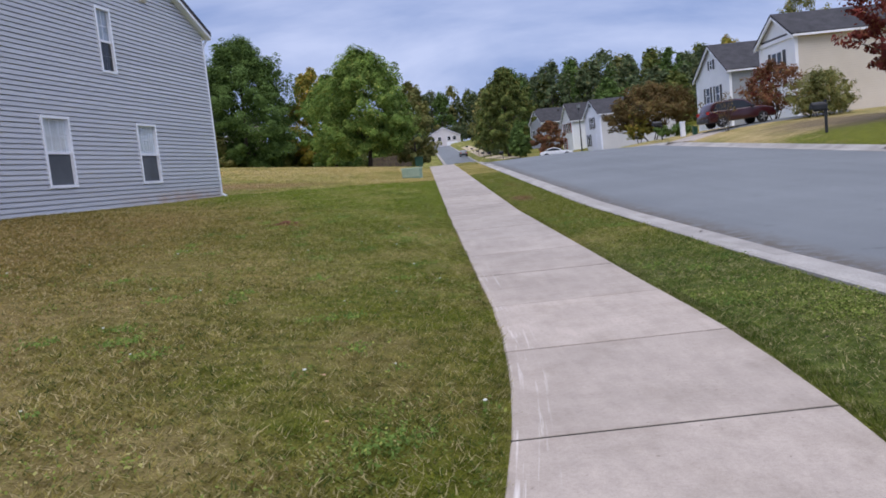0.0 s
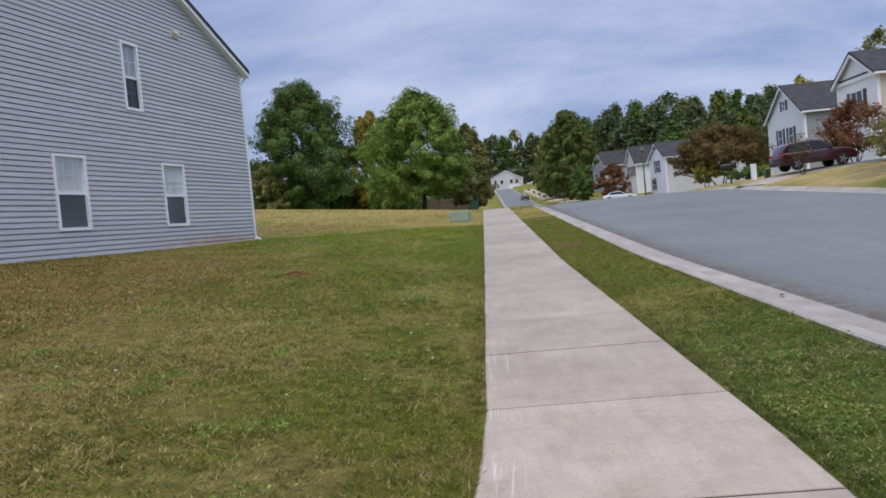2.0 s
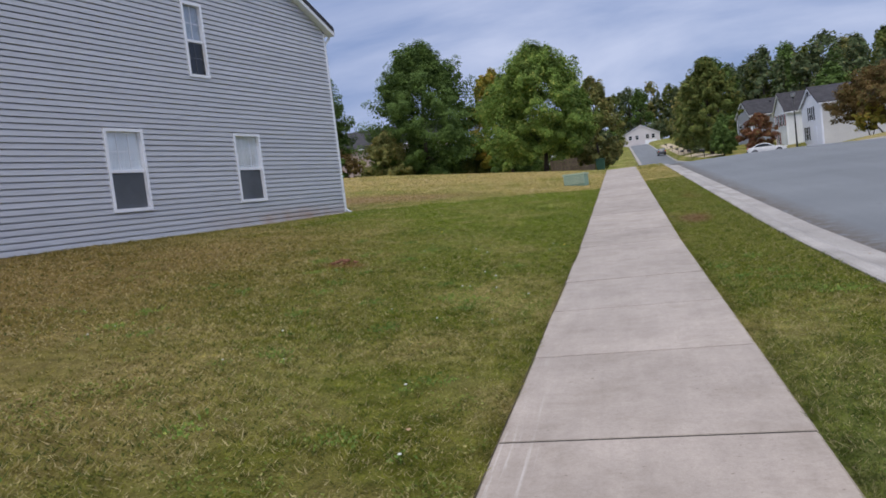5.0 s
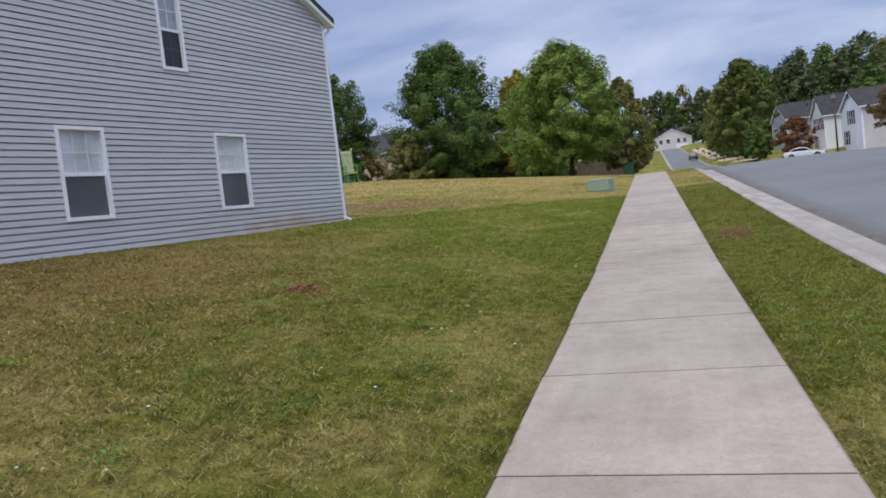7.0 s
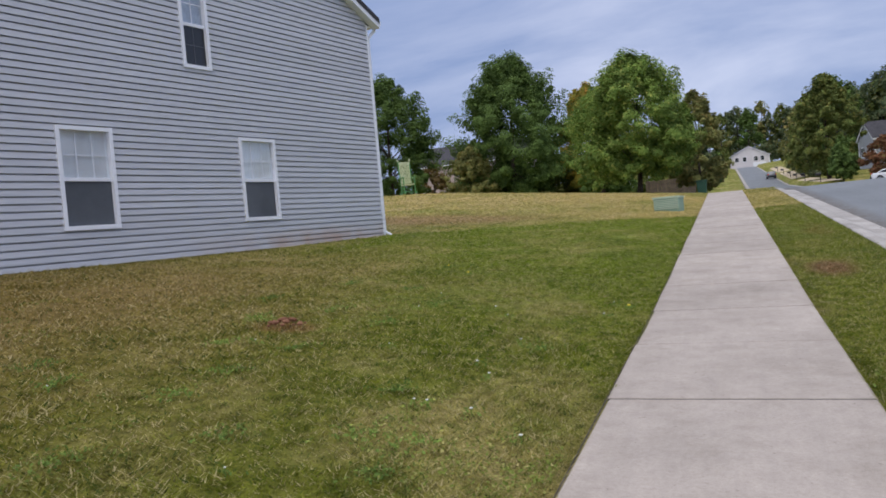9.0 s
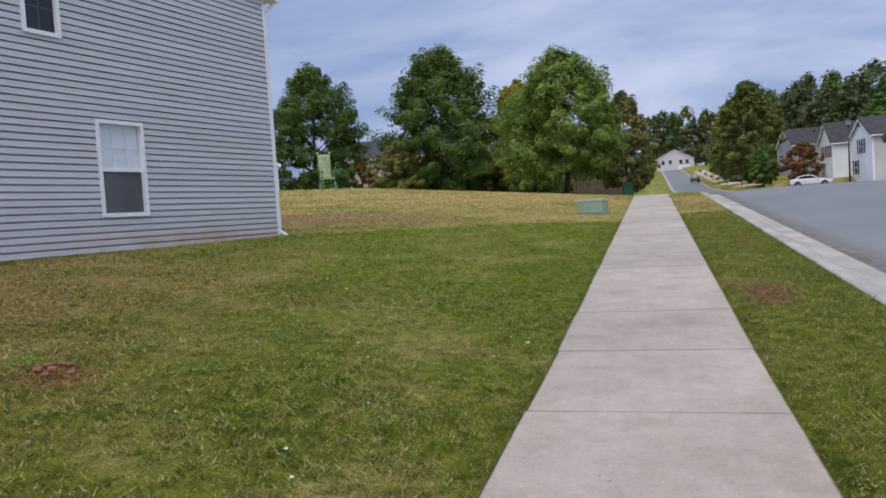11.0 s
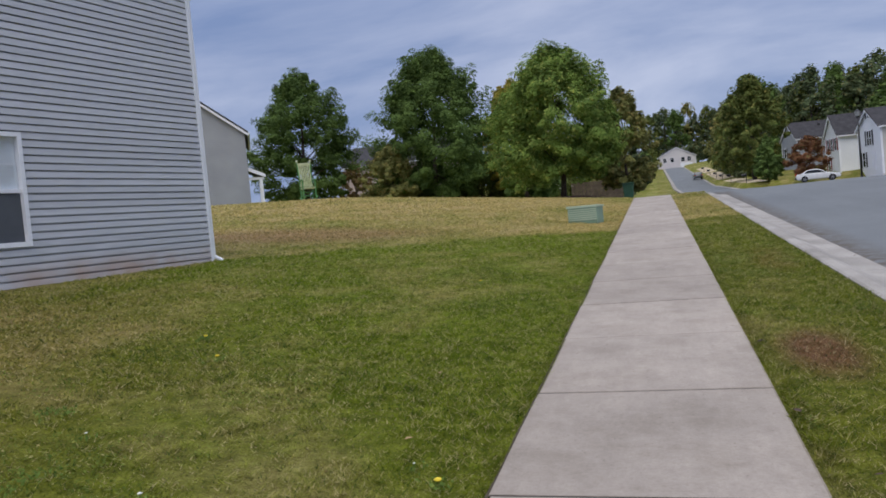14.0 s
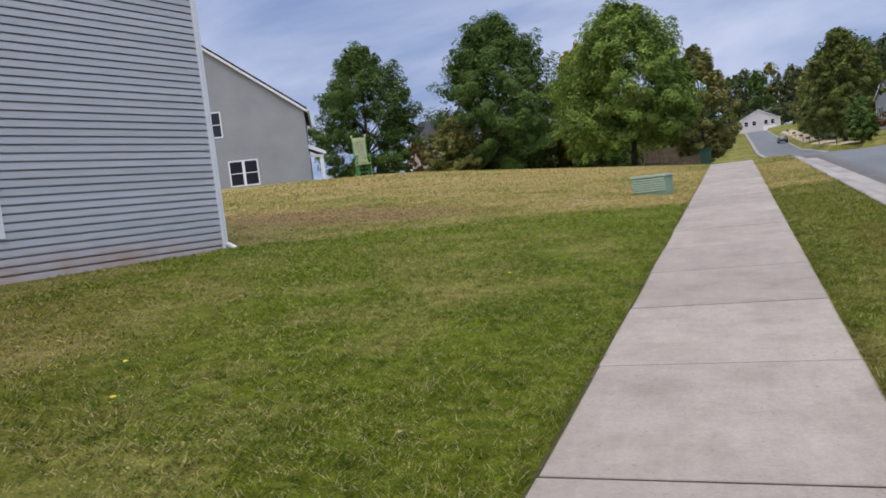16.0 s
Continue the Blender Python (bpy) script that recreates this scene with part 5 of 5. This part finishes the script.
car(9.6, 190, 92, M_GREYCAR, "grey car parked at the kerb up the hill", "suv", rise(190) - 0.12)

# driveway and its apron across the street, path across the lawn
def strip(name, label, pts, width, material, category, kind="structure"):
    vs, fs, fine = [], [], []
    for a, b in zip(pts, pts[1:]):
        m = max(1, int(math.dist(a, b) / 1.2))
        fine += [(a[0] + (b[0] - a[0]) * k / m, a[1] + (b[1] - a[1]) * k / m) for k in range(m)]
    fine.append(pts[-1])
    n, cols = len(fine), 7
    for i, (x, y) in enumerate(fine):
        a, b = fine[max(0, i - 1)], fine[min(n - 1, i + 1)]
        d = Vector((b[0] - a[0], b[1] - a[1])).normalized()
        for k in range(cols):
            s = (k / (cols - 1) - 0.5) * width
            px, py = x - d.y * s, y + d.x * s
            vs.append((px, py, lawn(px, py) + (0.035 if 0 < k < cols - 1 else -0.03)))
    for i in range(n - 1):
        for k in range(cols - 1):
            q = i * cols + k
            fs.append((q, q + 1, q + cols + 1, q + cols))
    ob = link_mesh(name, vs, fs, material)
    return tagged(ob, label, category, "", kind)


strip("driveway", "pale concrete driveway up to the garage", [(13.8, 42.4), (15, 42.8), (15.9, 43)], 3.0, M_CONC, "driveway")
strip("driveway", "worn grey asphalt drive under the red car", [(15.9, 43), (18, 43.1), (21, 43.2), (24, 43.6)], 2.6, M_ASPHALT, "driveway")
strip("driveway", "pale concrete driveway beside the mailbox", [(13.8, 21), (15, 21.2), (18, 21.4), (24, 22)], 3.4, M_CONC, "driveway")
for i, (y0, y1) in enumerate(((118, 135), (139, 160), (165, 200), (205, 240))):
    strip("driveway", "straw-covered strip of bare ground up the hill", [(13.4, y0), (13.4, (y0 + y1) / 2), (13.4, y1)], 3.2, M_STRAW, "verge", "")
kerb_run("kerb", -1, 82, 298, 8.0, "concrete kerb up the hill")
kerb_run("kerb", 1, 118, 298, 8.0, "concrete kerb up the hill")

# ---- woods on the hill: separate trees with thin crowns ----
rng = np.random.default_rng(77)
SKY_X, SKY_Z = [0.03, 0.08, 0.116, 0.18, 0.24, 0.29, 0.37, 0.45, 0.6], [0.10, 0.118, 0.130, 0.139, 0.141, 0.136, 0.137, 0.125, 0.12]
WOOD_MATS = [L_FAR, L_DARK, L_FAR, L_OLD, L_FAR, L_DARK, L_FAR]
SPOTS = []
for i in range(46):
    y = 165 + rng.uniform(-12, 22)
    x = (0.085 + 0.0098 * i) * y + rng.uniform(-1.5, 1.5)
    top = 1.28 + y * float(np.interp(x / y, SKY_X, SKY_Z)) + rng.uniform(-3.2, 0.8)
    SPOTS.append((x, y, top - lawn(x, y), 0.62))
for i in range(4, 20):
    y = 142 + rng.uniform(-6, 8)
    x = (0.16 + 0.021 * i) * y + rng.uniform(-2, 2)
    SPOTS.append((x, y, rng.uniform(9, 12.5), 0.75))
for i in range(20):
    x, y = -34 + i * 3.6 + rng.uniform(-1.5, 1.5), 328 + rng.uniform(0, 26)
    SPOTS.append((x, y, 1.28 + y * float(np.interp(x / y, [-0.1, -0.03, 0.02, 0.1], [0.085, 0.1, 0.112, 0.112])) - lawn(x, y) + rng.uniform(-4, 1.5), 0.5))
for i in range(12):
    y = 96 + i * 17
    SPOTS.append((-6.5 + 0.028 * y + rng.uniform(-2.0, 0.3), y, rng.uniform(5, 8), 0.6))
for i in range(9):
    y = 175 + i * 15
    SPOTS.append((17.5 + 0.01 * y + rng.uniform(-0.5, 3), y, rng.uniform(8, 12), 0.65))
for i, (x, y, h, k) in enumerate(SPOTS):
    m = WOOD_MATS[(i * 3) % 7] if i % 19 else L_OLIVE
    tree("woodland_tree", {L_OLIVE: "woodland tree with thinning olive crown"}.get(m, "tall dark green woodland tree on the hill"), x, y, h, h * k * 1.12, m, 200 + i, 0.06, ["egg", "oval"][i % 2], 80, 2800, 0.36 if y < 300 else 0.55, 0.12, 1, None, 0.0, "woods on the hill")
tree("maple_tree", "large yellow-green tree at the foot of the hill", 14.5, 132, 15.5, 11.5, L_OLD, 41, 0.06, "egg", 200, 30000, 0.22, 0.08)
tree("pine_tree", "bushy dark evergreen below the big tree", 14.5, 118, 5.8, 5.6, L_DARK, 42, 0.04, "cone", 120, 14000, 0.17, 0.1)
tree("woodland_tree", "half-bare tree behind the cream house", 42, 82, 15, 9, L_OLIVE, 43, 0.25, "oval", 120, 6000, 0.14, 0.07)
tree("woodland_tree", "half-bare tree behind the grey house", 36, 88, 12.5, 8, L_YELLOW, 44, 0.25, "oval", 120, 7000, 0.14, 0.08)
for i, (x, y, h, w, m) in enumerate(((-14, 88, 5, 7, L_DARK), (-9.5, 74, 3.2, 6, L_DARK), (-27, 86, 3.4, 6, L_OLIVE), (-6, 90, 6, 8, L_GREEN), (-3.5, 82, 6.5, 5, L_OLIVE), (-21, 84, 4.5, 9, L_DARK), (-16.5, 86, 5, 7, L_OLD), (-9, 80, 4.5, 6, L_OLD))):
    tree("bush", "dense bush at the foot of the trees", x, y, h, w, m, 300 + i, 0.02, "oval", 90, 11000, 0.14, 0.1, 3)
for i in range(12):
    tree("bush", "dark undergrowth at the edge of the woods", -30 + i * 7.5, 322 + 5 * math.sin(i * 2.1), 7 + 1.5 * math.sin(i * 1.3), 11, L_FAR, 330 + i, 0.02, "oval", 60, 2200, 0.45, 0.13, 3)
for i, (x, y) in enumerate(((14.6, 150), (15.2, 163), (14.8, 178), (15.0, 196), (15.4, 215))):
    tree("shrub", "dark rounded shrub on the straw-covered bank", x, y, 1.7, 2.6, L_FAR, 350 + i, 0.02, "oval", 40, 1200, 0.12, 0.14, 3)
# low roofs beyond the ridge
gable_house("house", "pale brick house with a dark roof beyond the ridge", -41.5, 115, 5.0, -90, 10, 16, 5.2, 0.58, M_BRICKFAR, M_BRICKFAR, None, [(0, 1.5, 1.2, 1.4)])
gable_house("house", "pale house seen between trees beyond the ridge", -10, 112, 0.6, 0, 12, 10, 3.6, 0.5, M_WHITE, M_WHITE, None, [(-3, 1.2, 1.2, 1.4), (3, 1.2, 1.2, 1.4)])

# ---- small things on the lawn ----
def clod(x, y, r, seed):
    rng = np.random.default_rng(seed)
    bm = bmesh.new()
    for i in range(26):
        a, d = rng.uniform(0, 6.28), r * rng.random() ** 0.7
        s = rng.uniform(0.012, 0.035)
        bmesh.ops.create_icosphere(bm, subdivisions=1, radius=s, matrix=Matrix.Translation((d * math.cos(a), d * math.sin(a) * 0.8, 0.02 + s * 0.3 + 0.05 * (1 - d / r))) @ Matrix.Diagonal((1.3, 1, 0.7, 1)))
    return bm


ob = part("soil_heap", clod(0, 0, 0.22, 5), M_SOIL)
ob.location = (-3.93, 13.2, lawn(-3.93, 13.2))
tagged(ob, "small heap of red soil in the grass", "soil heap", "", "stuff")

# ---- grass blades: dense near the walk, thinner and broader farther off ----
def blades(name, label, regions, seed):
    rng = np.random.default_rng(seed)
    out = []
    for (x0, x1, y0, y1, most) in regions:
        n = int((x1 - x0) * (y1 - y0) * most)
        x = rng.uniform(x0, x1, n); y = rng.uniform(y0, y1, n)
        off = np.maximum(np.abs(x) - 0.76, 0) + np.maximum(y - 23, 0) * 0.45
        # thins out smoothly with the distance from the walk
        fade = np.clip((x + 22) / 6, 0, 1) * np.clip((54 - y) / 8, 0, 1)
        keep = rng.random(n) < fade / (1 + (off / 2.3) ** 1.6)
        x, y, off = x[keep], y[keep], off[keep]
        keep = np.array([(xx < -0.77 + bend(yy) or (xx > 0.77 + bend(yy) and xx < 2.1)) for xx, yy in zip(x, y)])
        # not under the house
        keep &= ~((x + 8.04) < 0.2015 * (y - 24.33) + 0.02) | (y > 24.4)
        x, y, off = x[keep], y[keep], off[keep]
        z = np.array([lawn(a, b) for a, b in zip(x, y)]) - 0.015
        n = len(x)
        patch = np.array([max(0.45, 0.8 + 0.45 * noise.noise(Vector((a * 1.3, b * 1.3, 3.1))) + 0.75 * noise.noise(Vector((a * 9.0, b * 9.0, 5.7)))) for a, b in zip(x, y)])
        hh = 0.031 * (1 + off / 30) * (0.55 + 0.8 * rng.random(n)) * patch
        ang = rng.uniform(0, 2 * math.pi, n)
        lean = rng.uniform(0.7, 2.3, n) * hh
        la = rng.uniform(0, 2 * math.pi, n)
        p = np.stack([x, y, z], 1)
        wv = np.stack([np.cos(ang), np.sin(ang), np.zeros(n)], 1) * (0.0038 * (1 + off / 3.6))[:, None] * (0.6 + 0.8 * rng.random(n))[:, None]
        tip = p + np.stack([np.cos(la) * lean, np.sin(la) * lean, hh], 1)
        out.append(np.stack([p - wv, p + wv, tip], 1).reshape(-1, 3))
    for s in (-1, 1):
        n = 26000
        y = -1 + 41 * rng.random(n) ** 1.4
        x = np.array([bend(a) for a in y]) + s * (0.772 + 0.13 * rng.random(n) ** 1.5)
        z = np.array([rise(a) for a in y]) - 0.012
        hh = rng.uniform(0.02, 0.06, n) * np.array([0.75 + 0.7 * noise.noise(Vector((s, a * 2.2, 0.4))) for a in y])
        la = np.where(rng.random(n) < 0.6, 0.0 if s < 0 else math.pi, rng.uniform(0, 6.28, n)) + rng.normal(size=n) * 0.6
        p = np.stack([x, y, z], 1)
        wv = np.stack([np.zeros(n), np.full(n, 0.0045), np.zeros(n)], 1)
        lean = hh * rng.uniform(0.3, 1.0, n)
        tip = p + np.stack([np.cos(la) * lean, np.sin(la) * lean, hh * 0.9], 1)
        out.append(np.stack([p - wv, p + wv, tip], 1).reshape(-1, 3))
    v = np.concatenate(out)
    n = len(v) // 3
    me = bpy.data.meshes.new(name)
    me.vertices.add(n * 3); me.loops.add(n * 3); me.polygons.add(n)
    me.vertices.foreach_set("co", v.astype(np.float32).ravel())
    me.loops.foreach_set("vertex_index", np.arange(n * 3, dtype=np.int32))
    me.polygons.foreach_set("loop_start", np.arange(0, n * 3, 3, dtype=np.int32))
    me.update(calc_edges=True)
    me.materials.append(M_BLADE)
    ob = new(name, me)
    return tagged(ob, label, "grass", "", "stuff")


blades("grass", "short mown grass blades, green mixed with straw", [(-22, -0.7, -0.5, 54, 6100), (0.7, 2.15, -0.5, 46, 5200)], 9)

# low broad-leaved weeds growing in patches through the grass
rng = np.random.default_rng(31)
n = 300000
wx = np.where(rng.random(n) < 0.7, -0.8 - 6.5 * rng.random(n) ** 1.3, 0.82 + 1.22 * rng.random(n))
wy = rng.uniform(0.2, 25, n)
wk = np.array([noise.noise(Vector((a * 0.8, b * 0.8, 7.7))) + 0.8 * noise.noise(Vector((a * 3.1, b * 3.1, 1.2))) for a, b in zip(wx, wy)])
ok = (wk > 0.24 + 0.5 * rng.random(n) - 0.36 * (wx > 0) * (wy < 8.5)) & ((wx + 7.9) > 0.2015 * (wy - 24.33)) & (np.abs(wx - np.array([bend(b) for b in wy])) > 0.8)
ok &= ((wx - 1.2) / 0.45) ** 2 + ((wy - 17.8) / 1.0) ** 2 > 1
wx, wy = wx[ok], wy[ok]
wc = np.stack([wx, wy, np.array([lawn(a, b) for a, b in zip(wx, wy)]) + rng.uniform(0.008, 0.034, len(wx))], 1)
nr = rng.normal(size=wc.shape) * 0.5 + np.array([0, 0, 1.0])
fa = np.cross(nr, rng.normal(size=wc.shape)); fa /= np.linalg.norm(fa, axis=1)[:, None]
fb = np.cross(nr, fa); fb /= np.linalg.norm(fb, axis=1)[:, None]
fs = rng.uniform(0.006, 0.014, len(wx))[:, None]
cover = leaf_mesh("ground_cover", np.stack([wc - fa * fs, wc - fb * fs * 0.6, wc + fa * fs, wc + fb * fs * 0.6], 1).reshape(-1, 3), L_WEED, None)
tagged(cover, "patches of low broad-leaved weeds in the lawn", "weeds", "", "stuff")

# mulch bed round the trunk of the big tree
bm = bmesh.new()
rings = []
for r, h in ((1.9, -0.12), (1.7, 0.05), (1.0, 0.14), (0.2, 0.18)):
    rings.append([bm.verts.new((r * (1 + 0.12 * math.sin(3 * a + r)) * math.cos(a), r * (1 + 0.1 * math.sin(5 * a)) * math.sin(a), h + 0.02 * math.sin(9 * a + 4 * r))) for a in (i * math.pi / 14 for i in range(28))])
for p, q in zip(rings, rings[1:]):
    for i in range(28):
        bm.faces.new((p[i], p[(i + 1) % 28], q[(i + 1) % 28], q[i]))
bm.faces.new(rings[-1])
bed = part("mulch_bed", bm, M_MULCH, None, "", True)
bed.matrix_world = Matrix.Translation((-5.2, 57.5, lawn(-5.2, 57.5)))
tagged(bed, "brown mulch bed round a tree trunk", "mulch bed")

# weathered board fence behind the tree
M_FENCE = worn("weathered_board", (0.10, 0.075, 0.055), (0.19, 0.15, 0.115), 3, 40, 0.85, 0.5, 0.006, 0.0, 0.12)
fence = empty("fence", Matrix.Translation((-5.9, 69, min(lawn(-5.9, 69), lawn(-2.2, 69)) - 0.05)), "weathered brown board fence behind the trees", "fence")
for i in range(26):
    part("board", box(i * 0.145, i * 0.145 + 0.135, -0.012, 0.012, 0, 1.75 + 0.03 * math.sin(i * 2.3), 0.003), M_FENCE, fence)
for z0 in (0.35, 1.35):
    part("rail", box(0, 3.77, 0.014, 0.054, z0, z0 + 0.09, 0.004), M_FENCE, fence)

# weeds and flowers in the lawn
def tuft(name, label, category, x, y, leaf, n, size, seed, bloom=None, bloom_r=0.02):
    rng = np.random.default_rng(seed)
    ob = empty(name, Matrix.Translation((x, y, lawn(x, y))), label, category)
    cc = np.stack([rng.normal(size=n) * size, rng.normal(size=n) * size, rng.uniform(0.015, 0.05, n)], 1)
    leaf_mesh("leaf", leaves(cc, np.full(n, 0.02), n * 3, 0.011, rng), leaf, ob)["kind"] = "stuff"
    if bloom:
        bm = bmesh.new()
        bmesh.ops.create_uvsphere(bm, u_segments=10, v_segments=6, radius=bloom_r, matrix=Matrix.Translation((0, 0, 0.05)) @ Matrix.Diagonal((1, 1, 0.5, 1)))
        part("flower", bm, bloom, ob)
        bm = bmesh.new(); tube(bm, (0, 0, 0), (0, 0, 0.048), 0.003, 0.003, 6)
        part("stem", bm, leaf, ob)
    return ob


M_YELLOW = worn("dandelion_yellow", (0.75, 0.55, 0.03), (0.85, 0.68, 0.05), 20, 90, 0.8, 0.3, 0.002)
M_PALE = worn("clover_white", (0.62, 0.62, 0.55), (0.75, 0.75, 0.68), 20, 90, 0.8, 0.3, 0.002)
for i, (x, y) in enumerate(((-3.42, 17.1), (-3.95, 17.75), (-1.0, 15.2), (-2.2, 21.5))):
    tuft("dandelion", "yellow dandelion in flower in the lawn", "flower", x, y, L_GREEN, 24, 0.05, 500 + i, M_YELLOW)
rng = np.random.default_rng(88)
for i in range(46):
    x, y = -1.0 - 5.0 * rng.random() ** 1.2, 1.5 + 14 * rng.random()
    tuft("clover", "small white clover head in the grass", "flower", x, y, L_GREEN, 10, 0.05, 600 + i, M_PALE, rng.uniform(0.007, 0.013))
for i in range(60):
    s = rng.random() < 0.35
    x, y = (0.95 + 1.0 * rng.random() if s else -0.95 - 4.0 * rng.random()), 0.8 + 15 * rng.random()
    tuft("weed", "low clump of broad-leaved weed in the lawn", "weed", x, y, L_GREEN, 50, 0.09, 700 + i)


# fallen leaves on lawn strip and gutter
def fallen_leaf(x, y, rot, s, material, z=None):
    vs = [(-0.5, 0, 0.0), (-0.2, -0.28, 0.08), (0.25, -0.22, 0.1), (0.55, 0, 0.02), (0.25, 0.22, 0.1), (-0.2, 0.28, 0.08), (0, 0, 0.0), (-0.75, 0.02, 0.05)]
    fs = [(0, 1, 6), (1, 2, 6), (2, 3, 6), (3, 4, 6), (4, 5, 6), (5, 0, 6), (0, 6, 7)]
    ob = link_mesh("fallen_leaf", [(a * s, b * s, c * s) for a, b, c in vs], fs, material)
    ob.matrix_world = Matrix.Translation((x, y, (lawn(x, y) if z is None else z) + 0.008)) @ Matrix.Rotation(rot, 4, "Z")
    return tagged(ob, "dry curled fallen leaf on the ground", "leaf", "fallen leaves")


M_DRYLEAF = worn("dry_leaf", (0.30, 0.17, 0.08), (0.5, 0.36, 0.2), 20, 90, 0.8, 0.3, 0.002)
M_DARKLEAF = worn("dark_leaf", (0.05, 0.03, 0.02), (0.09, 0.06, 0.04), 20, 90, 0.8, 0.3, 0.002)
fallen_leaf(0.83, 18.0, 0.6, 0.07, M_DARKLEAF, rise(18.0) + 0.02)
fallen_leaf(0.80, 16.3, 2.0, 0.07, M_DARKLEAF, rise(16.3) + 0.02)
fallen_leaf(2.62, 9.3, 1.0, 0.11, M_DARKLEAF, rise(9.3) - 0.09)
for i in range(44):
    k = i % 4
    y = 1.5 + 24 * rng.random()
    if k == 0:
        x, z = 2.45 + 0.35 * rng.random(), rise(y) - 0.098
    elif k == 1:
        x, z = 0.9 + 1.1 * rng.random(), rise(y) + 0.02
    else:
        x, z = -1.0 - 5.5 * rng.random(), None
        z = lawn(x, y) + 0.02
    fallen_leaf(x, y, rng.uniform(0, 6.28), rng.uniform(0.03, 0.06), M_DRYLEAF if rng.random() < 0.7 else M_DARKLEAF, z)
